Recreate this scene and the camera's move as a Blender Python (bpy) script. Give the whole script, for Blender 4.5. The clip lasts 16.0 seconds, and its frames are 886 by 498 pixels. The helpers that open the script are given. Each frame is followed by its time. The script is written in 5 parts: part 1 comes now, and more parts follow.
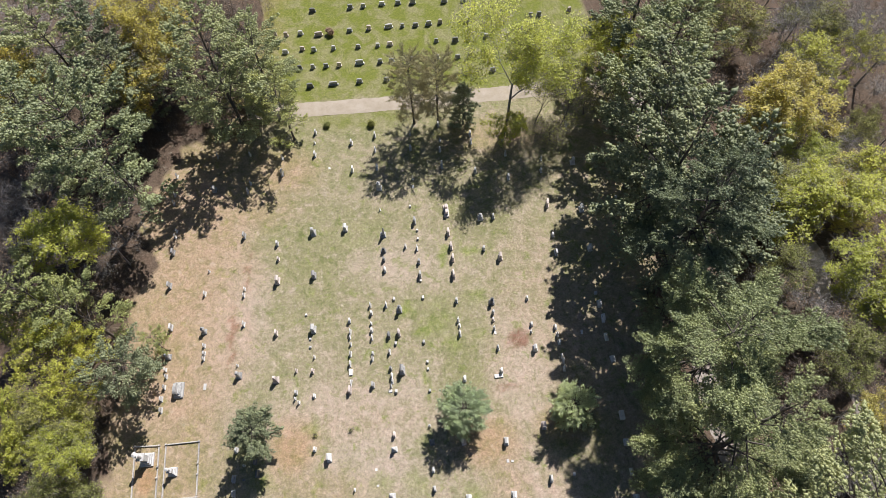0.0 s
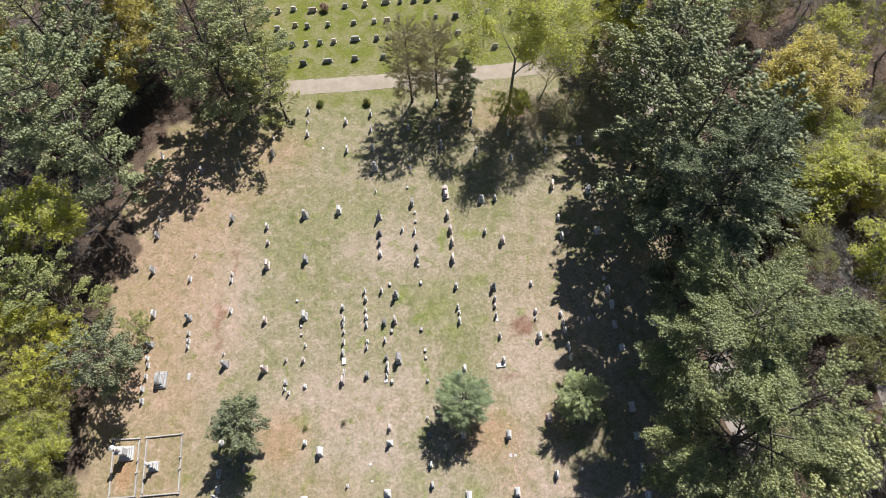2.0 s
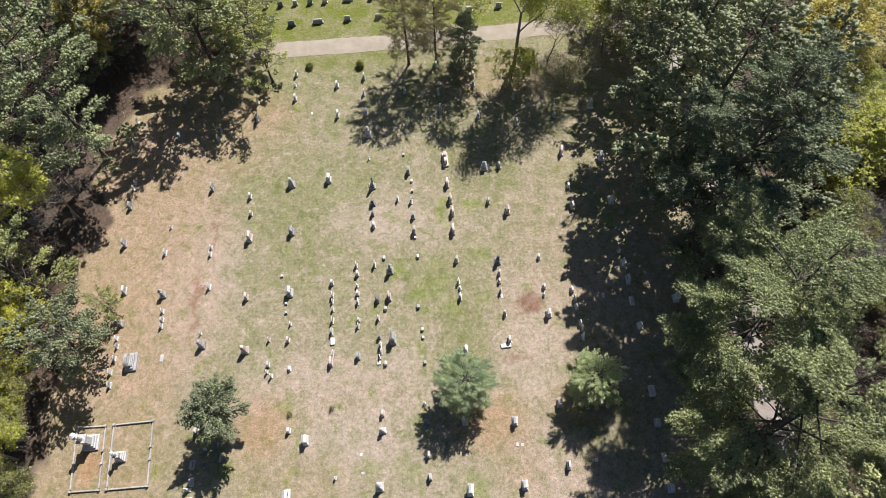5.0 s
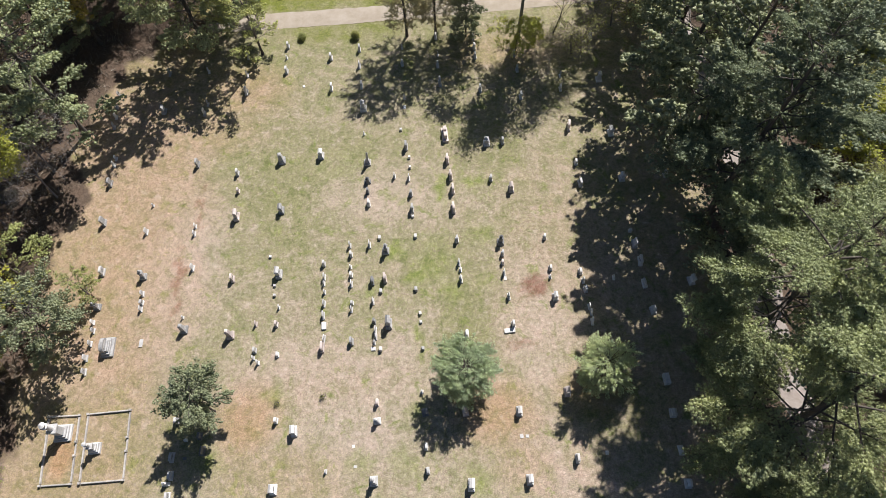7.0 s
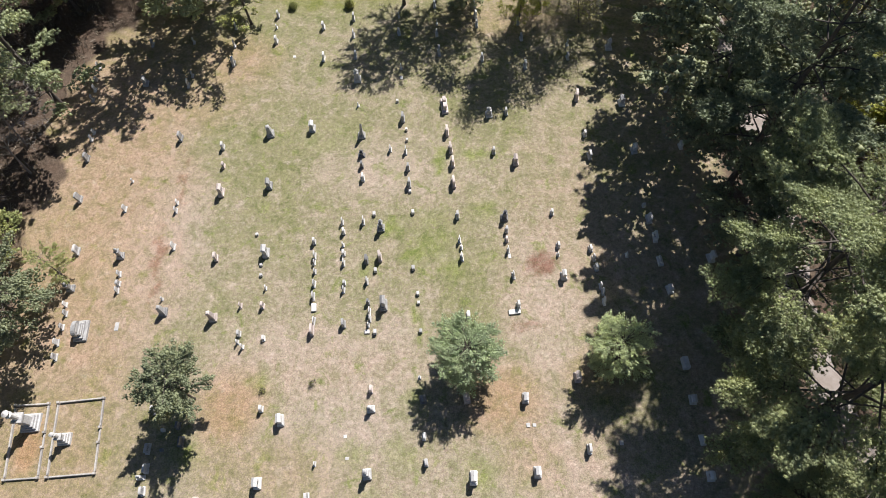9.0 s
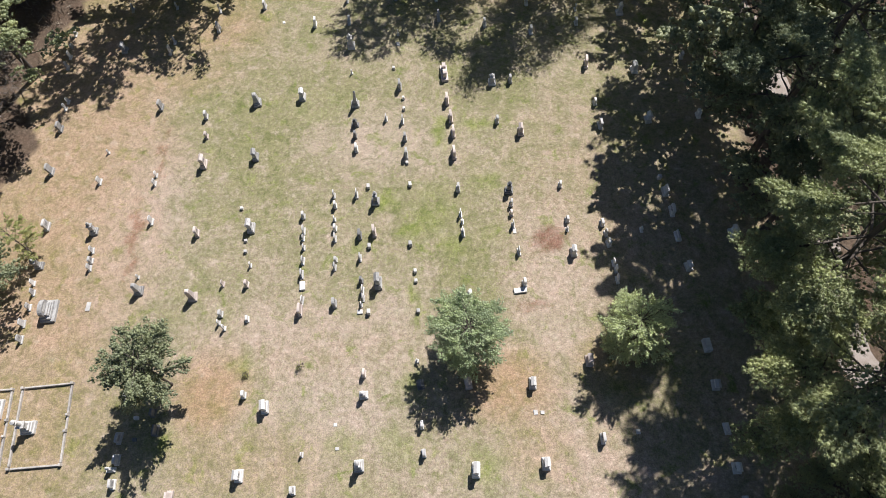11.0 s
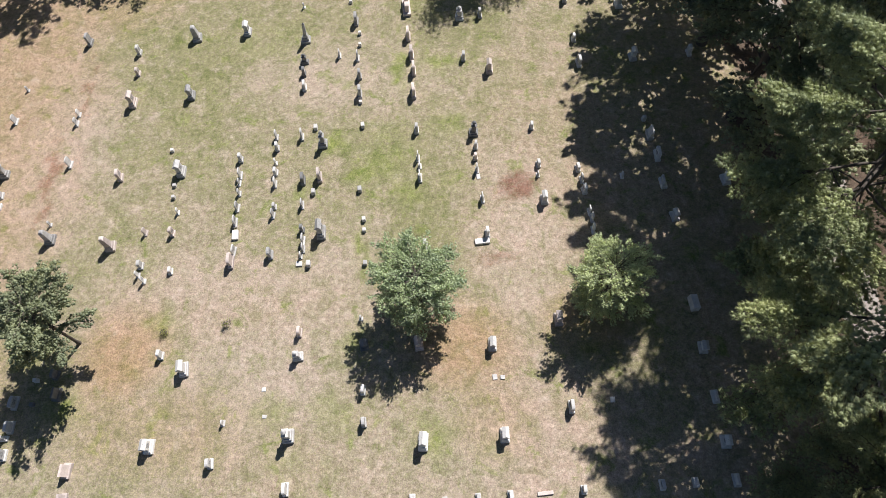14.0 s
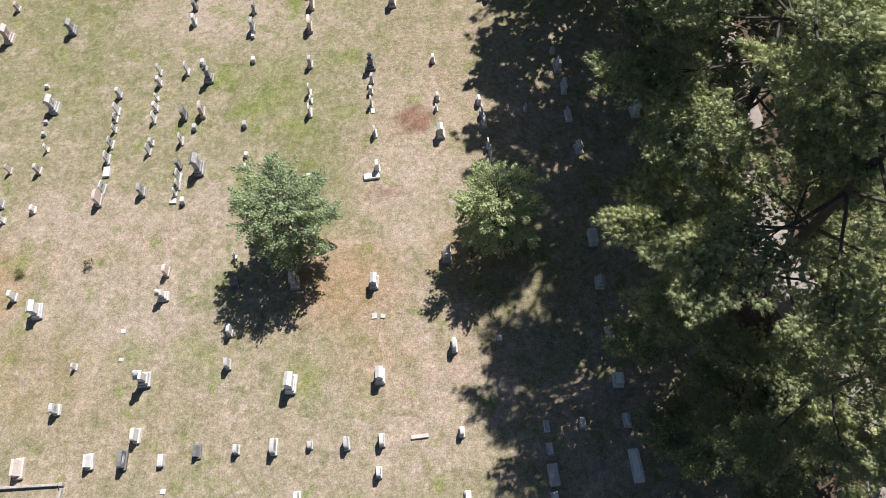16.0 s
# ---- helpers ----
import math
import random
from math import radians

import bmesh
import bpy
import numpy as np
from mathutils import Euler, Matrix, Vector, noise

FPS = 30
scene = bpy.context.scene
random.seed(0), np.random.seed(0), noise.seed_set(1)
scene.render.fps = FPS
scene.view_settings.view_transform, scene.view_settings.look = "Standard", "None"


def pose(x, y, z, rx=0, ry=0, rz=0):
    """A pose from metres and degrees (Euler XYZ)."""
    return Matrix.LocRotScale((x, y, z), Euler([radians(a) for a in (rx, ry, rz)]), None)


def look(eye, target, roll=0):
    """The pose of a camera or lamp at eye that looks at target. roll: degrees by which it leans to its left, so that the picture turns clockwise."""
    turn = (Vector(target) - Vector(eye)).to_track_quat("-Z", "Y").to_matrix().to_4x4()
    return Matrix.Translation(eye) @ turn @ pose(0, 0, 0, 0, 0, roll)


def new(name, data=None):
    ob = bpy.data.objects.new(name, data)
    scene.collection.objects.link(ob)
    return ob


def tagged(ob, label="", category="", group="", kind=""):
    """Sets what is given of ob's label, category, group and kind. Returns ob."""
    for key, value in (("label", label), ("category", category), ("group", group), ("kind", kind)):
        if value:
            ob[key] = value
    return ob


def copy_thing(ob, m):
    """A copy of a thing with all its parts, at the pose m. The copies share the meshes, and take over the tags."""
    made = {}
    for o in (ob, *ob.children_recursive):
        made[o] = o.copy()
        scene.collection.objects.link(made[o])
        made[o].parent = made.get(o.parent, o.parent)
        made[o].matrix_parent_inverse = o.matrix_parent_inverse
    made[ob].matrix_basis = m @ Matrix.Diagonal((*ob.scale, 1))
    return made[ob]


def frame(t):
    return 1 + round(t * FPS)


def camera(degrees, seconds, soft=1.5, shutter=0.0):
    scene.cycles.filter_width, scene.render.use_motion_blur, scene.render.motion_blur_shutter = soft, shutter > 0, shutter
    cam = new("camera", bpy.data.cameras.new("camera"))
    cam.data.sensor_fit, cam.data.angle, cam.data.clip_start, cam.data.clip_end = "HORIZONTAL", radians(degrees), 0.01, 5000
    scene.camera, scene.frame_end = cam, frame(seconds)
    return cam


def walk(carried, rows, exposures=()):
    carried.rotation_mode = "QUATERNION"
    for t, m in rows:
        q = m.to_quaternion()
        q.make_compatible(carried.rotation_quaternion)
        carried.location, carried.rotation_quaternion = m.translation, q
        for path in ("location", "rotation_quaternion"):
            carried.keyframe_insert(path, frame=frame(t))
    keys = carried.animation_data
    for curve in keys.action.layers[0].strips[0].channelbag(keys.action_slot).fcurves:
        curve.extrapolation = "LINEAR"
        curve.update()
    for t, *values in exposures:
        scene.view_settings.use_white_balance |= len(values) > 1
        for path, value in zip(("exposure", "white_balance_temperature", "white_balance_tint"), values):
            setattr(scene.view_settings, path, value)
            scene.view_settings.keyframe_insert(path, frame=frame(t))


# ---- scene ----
cam = camera(69.6, 16.0, soft=0.6)
PATH = [
    (0, (0.228, -1.338, 85.315), (0.068, 7.682, 67.465), -2.9),
    (0.5, (0.276, -1.325, 83.892), (0.096, 7.695, 66.042), -3.0),
    (1, (0.340, -1.164, 82.474), (0.150, 7.836, 64.614), -3.1),
    (1.5, (0.317, -1.101, 81.121), (0.137, 7.879, 63.261), -3.0),
    (2, (0.369, -1.039, 79.758), (0.179, 7.951, 61.888), -3.0),
    (2.5, (0.498, -0.968, 78.365), (0.278, 8.002, 60.495), -3.2),
    (3, (0.646, -0.870, 76.970), (0.386, 8.090, 59.090), -3.4),
    (3.5, (0.716, -0.754, 75.480), (0.436, 8.206, 57.600), -3.6),
    (4, (0.594, -0.764, 74.106), (0.344, 8.196, 56.226), -3.4),
    (6.5, (0.509, -0.704, 66.999), (0.249, 8.266, 49.129), -3.4),
    (7, (0.524, -0.475, 65.764), (0.254, 8.435, 47.864), -3.4),
    (7.5, (0.571, -0.603, 64.306), (0.291, 8.347, 46.416), -3.5),
    (8, (0.653, -0.617, 62.839), (0.343, 8.343, 44.959), -3.6),
    (8.5, (0.593, -0.596, 61.418), (0.293, 8.364, 43.538), -3.6),
    (9, (0.701, -0.581, 59.933), (0.351, 8.379, 42.053), -4.0),
    (11.5, (0.521, -0.461, 52.901), (0.181, 8.499, 35.021), -3.9),
    (12, (0.520, -0.411, 51.470), (0.140, 8.539, 33.590), -3.9),
    (12.5, (0.777, -0.515, 50.026), (0.367, 8.455, 32.156), -3.9),
    (13, (1.485, -0.623, 48.594), (1.075, 8.327, 30.714), -4.0),
    (13.5, (2.676, -0.804, 47.267), (2.266, 8.096, 29.367), -4.0),
    (14, (4.329, -1.220, 45.853), (3.939, 7.680, 27.943), -3.8),
    (14.5, (6.403, -1.737, 44.451), (6.063, 7.163, 26.541), -3.6),
    (15, (8.484, -2.362, 43.085), (8.224, 6.538, 25.175), -3.2),
    (15.5, (10.394, -3.132, 41.742), (10.204, 5.748, 23.822), -2.9),
    (16, (12.012, -4.138, 40.364), (11.872, 4.752, 22.454), -2.7),
]
walk(cam, [(t, look(eye, target, roll)) for t, eye, target, roll in PATH])

# ---- daylight: clear spring afternoon ----
SUN_EL, SUN_AZ = 50.0, 63.0   # degrees; azimuth counted from +x towards +y
world = bpy.data.worlds.new("sky")
world.use_nodes = True
scene.world = world
wn = world.node_tree.nodes
sky = wn.new("ShaderNodeTexSky")
sky.sky_type, sky.sun_disc = "NISHITA", False
sky.ozone_density = 6.0
sky.sun_elevation, sky.sun_rotation = radians(SUN_EL), radians(90 - SUN_AZ)
world.node_tree.links.new(sky.outputs[0], wn["Background"].inputs[0])
wn["Background"].inputs[1].default_value = 0.043
sun = new("sun", bpy.data.lights.new("sun", "SUN"))
sun.data.energy, sun.data.angle, sun.data.color = 5.0, radians(0.53), (1.0, 0.968, 0.95)
sun_dir = Vector((math.cos(radians(SUN_EL)) * math.cos(radians(SUN_AZ)),
                  math.cos(radians(SUN_EL)) * math.sin(radians(SUN_AZ)), math.sin(radians(SUN_EL))))
sun.matrix_world = look(sun_dir * 200, (0, 0, 0))
scene.view_settings.exposure = 0.53


# ---- materials ----
def node(nt, kind, **values):
    n = nt.nodes.new(kind)
    for key, value in values.items():
        if key in n.inputs:
            n.inputs[key].default_value = value
    return n


def fresh(name):
    m = bpy.data.materials.new(name)
    m.use_nodes = True
    nt = m.node_tree
    return m, nt, nt.nodes["Principled BSDF"]


def noise_of(nt, scale, detail=5.0, rough=0.6, space="Object", distort=0.0):
    co = nt.nodes.new("ShaderNodeTexCoord")
    n = node(nt, "ShaderNodeTexNoise", Scale=scale, Detail=detail, Roughness=rough, Distortion=distort)
    nt.links.new(co.outputs[space], n.inputs["Vector"])
    return n.outputs["Fac"]


def ramp(nt, fac, *stops):
    r = nt.nodes.new("ShaderNodeValToRGB")
    el = r.color_ramp.elements
    while len(el) < len(stops):
        el.new(0.5)
    for e, (at, colour) in zip(el, stops):
        e.position = at
        e.color = (*colour, 1) if len(colour) == 3 else colour
    nt.links.new(fac, r.inputs[0])
    return r.outputs[0]


def mixed(nt, fac, a, b, mode="MIX"):
    m = nt.nodes.new("ShaderNodeMix")
    m.data_type, m.blend_type = "RGBA", mode
    for socket, value in ((m.inputs[0], fac), (m.inputs[6], a), (m.inputs[7], b)):
        if isinstance(value, (int, float)):
            socket.default_value = value
        elif isinstance(value, tuple):
            socket.default_value = (*value, 1)
        else:
            nt.links.new(value, socket)
    return m.outputs[2]


def calc(nt, op, a, b=0.0, clamp=False):
    m = nt.nodes.new("ShaderNodeMath")
    m.operation, m.use_clamp = op, clamp
    for socket, value in zip(m.inputs, (a, b)):
        if isinstance(value, (int, float)):
            socket.default_value = value
        else:
            nt.links.new(value, socket)
    return m.outputs[0]


def bumped(nt, bsdf, height, strength, distance):
    b = node(nt, "ShaderNodeBump", Strength=strength, Distance=distance)
    nt.links.new(height, b.inputs["Height"])
    nt.links.new(b.outputs[0], bsdf.inputs["Normal"])


def attribute(nt, name):
    a = nt.nodes.new("ShaderNodeAttribute")
    a.attribute_name = name
    return a.outputs["Fac"]


def stone_material(name, dark, light, lichen, spots):
    m, nt, bsdf = fresh(name)
    info = nt.nodes.new("ShaderNodeObjectInfo")
    coarse = noise_of(nt, 3.0, 4, 0.6)
    grain = noise_of(nt, 90.0, 3, 0.7)
    col = ramp(nt, coarse, (0.3, dark), (0.7, light))
    col = mixed(nt, ramp(nt, grain, (0.35, (0, 0, 0)), (0.65, (0.35, 0.35, 0.35))), col, tuple(c * 0.55 for c in dark))
    patch = ramp(nt, noise_of(nt, 7.0, 6, 0.7), (spots, (0, 0, 0)), (spots + 0.12, (0.8, 0.8, 0.8)))
    col = mixed(nt, patch, col, lichen)
    value = ramp(nt, info.outputs["Random"], (0.0, (0.72, 0.71, 0.7)), (1.0, (1.12, 1.1, 1.06)))
    col = mixed(nt, 1.0, col, value, "MULTIPLY")
    nt.links.new(col, bsdf.inputs["Base Color"])
    bsdf.inputs["Roughness"].default_value = 0.75
    bumped(nt, bsdf, grain, 0.35, 0.01)
    return m


STONE = {
    "grey": stone_material("weathered_grey_granite", (0.48, 0.475, 0.475), (0.75, 0.74, 0.735), (0.19, 0.19, 0.185), 0.59),
    "white": stone_material("white_marble", (0.60, 0.59, 0.585), (0.83, 0.82, 0.81), (0.25, 0.25, 0.24), 0.60),
    "pink": stone_material("pink_granite", (0.52, 0.44, 0.415), (0.74, 0.65, 0.615), (0.26, 0.215, 0.20), 0.61),
    "sooty": stone_material("soot_grey_granite", (0.27, 0.27, 0.275), (0.53, 0.525, 0.525), (0.70, 0.69, 0.68), 0.58),
    "dark": stone_material("dark_granite", (0.13, 0.132, 0.14), (0.25, 0.25, 0.255), (0.34, 0.34, 0.33), 0.66),
    "kerb": stone_material("worn_kerb_granite", (0.36, 0.34, 0.325), (0.60, 0.57, 0.545), (0.20, 0.19, 0.175), 0.57),
}


def leaf_material(name, dark, light, tip, through_light=0.25, big=0.35, grain_size=9.0, relief=0.0, gloss=0.6):
    m, nt, bsdf = fresh(name)
    geo = nt.nodes.new("ShaderNodeNewGeometry")
    info = nt.nodes.new("ShaderNodeObjectInfo")
    col = ramp(nt, geo.outputs["Random Per Island"], (0.0, dark), (0.6, light), (1.0, tip))
    patch = ramp(nt, noise_of(nt, big, 3, 0.6), (0.32, (0.76, 0.78, 0.8)), (0.68, (1.18, 1.15, 1.03)))
    col = mixed(nt, 1.0, col, patch, "MULTIPLY")
    value = ramp(nt, info.outputs["Random"], (0.0, (0.8, 0.84, 0.85)), (1.0, (1.15, 1.1, 1.0)))
    col = mixed(nt, 1.0, col, value, "MULTIPLY")
    grain = noise_of(nt, grain_size, 3, 0.7)
    col = mixed(nt, 1.0, col, ramp(nt, grain, (0.32, (0.74, 0.75, 0.76)), (0.66, (1.26, 1.25, 1.2))), "MULTIPLY")
    nt.links.new(col, bsdf.inputs["Base Color"])
    bsdf.inputs["Roughness"].default_value = gloss
    if relief:
        bumped(nt, bsdf, grain, 1.0, relief)
    trans = nt.nodes.new("ShaderNodeBsdfTranslucent")
    nt.links.new(col, trans.inputs[0])
    mix = nt.nodes.new("ShaderNodeMixShader")
    mix.inputs[0].default_value = through_light
    nt.links.new(bsdf.outputs[0], mix.inputs[1])
    nt.links.new(trans.outputs[0], mix.inputs[2])
    nt.links.new(mix.outputs[0], nt.nodes["Material Output"].inputs[0])
    return m


NEEDLES = leaf_material("pine_needles", (0.25, 0.285, 0.185), (0.325, 0.362, 0.235), (0.40, 0.432, 0.28), 0.33, 0.3, 10.0, 0.05, 0.45)
NEEDLES_MID = leaf_material("grey_green_pine_needles", (0.36, 0.40, 0.245), (0.465, 0.505, 0.305), (0.555, 0.59, 0.355), 0.36, 0.3, 9.0, 0.05, 0.45)
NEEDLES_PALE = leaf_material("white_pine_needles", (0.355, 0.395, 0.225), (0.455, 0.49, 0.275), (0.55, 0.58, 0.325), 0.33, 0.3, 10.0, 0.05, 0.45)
NEEDLES_YOUNG = leaf_material("young_pine_needles", (0.54, 0.61, 0.40), (0.65, 0.72, 0.48), (0.73, 0.80, 0.55), 0.47, 0.5, 14.0, 0.04, 0.45)
NEEDLES_GREY = leaf_material("grey_pine_needles", (0.33, 0.31, 0.205), (0.43, 0.405, 0.265), (0.52, 0.485, 0.325), 0.45, 0.5, 12.0, 0.05)
NEEDLES_OLIVE = leaf_material("olive_pine_needles", (0.45, 0.48, 0.225), (0.57, 0.59, 0.28), (0.67, 0.68, 0.335), 0.5, 0.4, 10.0, 0.05, 0.5)
LEAVES_BRIGHT = leaf_material("bright_maple_leaves", (0.52, 0.55, 0.12), (0.63, 0.655, 0.17), (0.72, 0.73, 0.24), 0.5)
LEAVES_LIME = leaf_material("spring_lime_leaves", (0.43, 0.45, 0.085), (0.55, 0.565, 0.12), (0.65, 0.655, 0.18), 0.5)
LEAVES_OLIVE = leaf_material("olive_spring_leaves", (0.24, 0.25, 0.08), (0.35, 0.36, 0.12), (0.46, 0.46, 0.17), 0.45)
LEAVES_OCHRE = leaf_material("ochre_bud_leaves", (0.45, 0.40, 0.10), (0.58, 0.52, 0.15), (0.68, 0.61, 0.22), 0.45)
BUDS_RED = leaf_material("reddish_buds", (0.30, 0.19, 0.14), (0.42, 0.28, 0.20), (0.50, 0.35, 0.25), 0.3)


def bark_material(name, dark, light):
    m, nt, bsdf = fresh(name)
    streak = noise_of(nt, 6.0, 5, 0.7)
    fine = noise_of(nt, 34.0, 3, 0.6)
    col = ramp(nt, streak, (0.3, dark), (0.72, light))
    col = mixed(nt, ramp(nt, fine, (0.4, (0, 0, 0)), (0.6, (0.5, 0.5, 0.5))), col, dark)
    nt.links.new(col, bsdf.inputs["Base Color"])
    bsdf.inputs["Roughness"].default_value = 0.9
    bumped(nt, bsdf, streak, 0.6, 0.05)
    return m


BARK = bark_material("pine_bark", (0.055, 0.045, 0.038), (0.15, 0.125, 0.105))
BARK_GREY = bark_material("grey_bark", (0.17, 0.157, 0.15), (0.36, 0.335, 0.32))
BARK_BROWN = bark_material("brown_bark", (0.085, 0.07, 0.062), (0.21, 0.175, 0.155))


def ground_material():
    m, nt, bsdf = fresh("lawn_and_litter")
    lawn, far, litter = attribute(nt, "lawn"), attribute(nt, "far"), attribute(nt, "litter")
    soil, needle, worn, spots = attribute(nt, "soil"), attribute(nt, "needle"), attribute(nt, "worn"), attribute(nt, "spots")
    pink = attribute(nt, "pink")
    fine = noise_of(nt, 8.0, 6, 0.8)
    grain = noise_of(nt, 2.6, 7, 0.7)
    medium = noise_of(nt, 0.32, 8, 0.68, distort=0.5)
    broad = noise_of(nt, 0.06, 4, 0.55)
    speck = noise_of(nt, 4.6, 7, 0.78)
    dry = ramp(nt, grain, (0.30, (0.212, 0.168, 0.118)), (0.52, (0.335, 0.282, 0.206)), (0.74, (0.46, 0.402, 0.31)))
    green = ramp(nt, grain, (0.28, (0.128, 0.133, 0.055)), (0.55, (0.205, 0.207, 0.095)), (0.78, (0.29, 0.282, 0.145)))
    mask = calc(nt, "ADD", calc(nt, "MULTIPLY", speck, 2.5), calc(nt, "ADD", calc(nt, "MULTIPLY", medium, 1.25), calc(nt, "MULTIPLY", broad, 1.35)))
    mask = calc(nt, "SUBTRACT", mask, calc(nt, "ADD", calc(nt, "MULTIPLY", worn, 0.34), calc(nt, "MULTIPLY", pink, 0.26)))
    mask = ramp(nt, calc(nt, "SUBTRACT", mask, 1.97, True), (0.22, (0.0, 0.0, 0.0)), (0.78, (0.92, 0.92, 0.92)))
    col = mixed(nt, mask, dry, green)
    blush = ramp(nt, grain, (0.30, (0.255, 0.178, 0.122)), (0.52, (0.37, 0.275, 0.195)), (0.74, (0.48, 0.38, 0.285)))
    col = mixed(nt, calc(nt, "MULTIPLY", pink, calc(nt, "MULTIPLY", ramp(nt, speck, (0.34, (1, 1, 1)), (0.66, (0.4, 0.4, 0.4))), ramp(nt, medium, (0.36, (1, 1, 1)), (0.64, (0.35, 0.35, 0.35))))), col, blush)
    lush = ramp(nt, grain, (0.28, (0.095, 0.113, 0.02)), (0.6, (0.165, 0.182, 0.038)), (0.8, (0.235, 0.245, 0.068)))
    lush = mixed(nt, ramp(nt, medium, (0.40, (0.4, 0.4, 0.4)), (0.56, (0.0, 0.0, 0.0))), lush, dry)
    vivid = ramp(nt, grain, (0.3, (0.12, 0.15, 0.035)), (0.7, (0.235, 0.268, 0.085)))
    clover = ramp(nt, noise_of(nt, 0.5, 9, 0.7, distort=0.6), (0.555, (0, 0, 0)), (0.65, (0.75, 0.75, 0.75)))
    bare = ramp(nt, grain, (0.3, (0.315, 0.252, 0.2)), (0.7, (0.50, 0.42, 0.345)))
    patch = noise_of(nt, 0.55, 9, 0.74)
    patches = calc(nt, "MULTIPLY", ramp(nt, patch, (0.53, (0, 0, 0)), (0.66, (0.6, 0.6, 0.6))), calc(nt, "SUBTRACT", 1.0, far))
    col = mixed(nt, patches, col, bare)
    col = mixed(nt, calc(nt, "MULTIPLY", worn, ramp(nt, speck, (0.34, (0.7, 0.7, 0.7)), (0.62, (0.15, 0.15, 0.15)))), col, bare)
    col = mixed(nt, clover, col, vivid)
    tuft = calc(nt, "SUBTRACT", calc(nt, "ADD", calc(nt, "MULTIPLY", spots, 0.6), calc(nt, "MULTIPLY", patch, 2.2)), 1.15, True)
    col = mixed(nt, calc(nt, "MULTIPLY", calc(nt, "MULTIPLY", tuft, 2.1, True), calc(nt, "MULTIPLY", spots, 1.0), True), col, vivid)
    col = mixed(nt, far, col, lush)
    soil_col = ramp(nt, grain, (0.3, (0.15, 0.082, 0.055)), (0.7, (0.27, 0.163, 0.115)))
    edge = calc(nt, "SUBTRACT", calc(nt, "ADD", soil, calc(nt, "MULTIPLY", speck, 2.0)), 1.36, True)
    col = mixed(nt, calc(nt, "MULTIPLY", edge, 1.6, True), col, soil_col)
    orange = ramp(nt, grain, (0.3, (0.26, 0.16, 0.085)), (0.7, (0.41, 0.275, 0.16)))
    edge = calc(nt, "SUBTRACT", calc(nt, "ADD", needle, calc(nt, "MULTIPLY", grain, 0.8)), 0.62, True)
    col = mixed(nt, calc(nt, "MULTIPLY", edge, 0.95, True), col, orange)
    floor = ramp(nt, grain, (0.25, (0.05, 0.037, 0.028)), (0.5, (0.105, 0.077, 0.057)), (0.78, (0.20, 0.153, 0.118)))
    floor = mixed(nt, ramp(nt, medium, (0.45, (0, 0, 0)), (0.7, (0.45, 0.45, 0.45))), floor, (0.15, 0.092, 0.066))
    shore = calc(nt, "ADD", litter, calc(nt, "MULTIPLY", calc(nt, "SUBTRACT", grain, 0.5), 0.9))
    col = mixed(nt, ramp(nt, shore, (0.3, (0, 0, 0)), (0.72, (1, 1, 1))), col, floor)
    salt = ramp(nt, fine, (0.30, (0.54, 0.54, 0.51)), (0.5, (0.98, 0.98, 0.98)), (0.70, (1.6, 1.56, 1.5)))
    col = mixed(nt, 0.88, col, salt, "MULTIPLY")
    pale = ramp(nt, noise_of(nt, 1.1, 7, 0.75), (0.55, (0, 0, 0)), (0.70, (0.42, 0.42, 0.42)))
    col = mixed(nt, calc(nt, "MULTIPLY", pale, calc(nt, "SUBTRACT", 1.0, calc(nt, "MAXIMUM", litter, calc(nt, "MULTIPLY", far, 0.75)))), col, (0.44, 0.395, 0.295))
    crumb = ramp(nt, speck, (0.36, (0.74, 0.75, 0.72)), (0.5, (1.0, 1.0, 1.0)), (0.64, (1.24, 1.22, 1.24)))
    col = mixed(nt, 0.8, col, crumb, "MULTIPLY")
    mottle = ramp(nt, noise_of(nt, 0.75, 9, 0.7, distort=0.8), (0.36, (0.72, 0.765, 0.65)), (0.5, (0.98, 0.965, 0.98)), (0.63, (1.15, 1.085, 1.165)))
    col = mixed(nt, calc(nt, "SUBTRACT", 1.0, calc(nt, "MAXIMUM", far, litter)), col, mottle, "MULTIPLY")
    nt.links.new(col, bsdf.inputs["Base Color"])
    bsdf.inputs["Roughness"].default_value = 0.95
    bsdf.inputs["Specular IOR Level"].default_value = 0.15
    bumped(nt, bsdf, fine, 0.8, 0.05)
    return m


def gravel_material(name, a, b, c):
    m, nt, bsdf = fresh(name)
    grain = noise_of(nt, 12.0, 6, 0.75)
    broad = noise_of(nt, 0.6, 7, 0.7)
    col = mixed(nt, 0.55, ramp(nt, grain, (0.3, a), (0.7, b)), ramp(nt, broad, (0.35, c), (0.65, b)))
    nt.links.new(col, bsdf.inputs["Base Color"])
    bsdf.inputs["Roughness"].default_value = 0.95
    bumped(nt, bsdf, grain, 0.7, 0.03)
    return m


GROUND = ground_material()
GRAVEL = gravel_material("tan_gravel", (0.24, 0.2, 0.155), (0.42, 0.36, 0.295), (0.28, 0.23, 0.165))
GRAVEL_GREY = gravel_material("grey_gravel", (0.22, 0.19, 0.17), (0.40, 0.355, 0.325), (0.22, 0.17, 0.135))


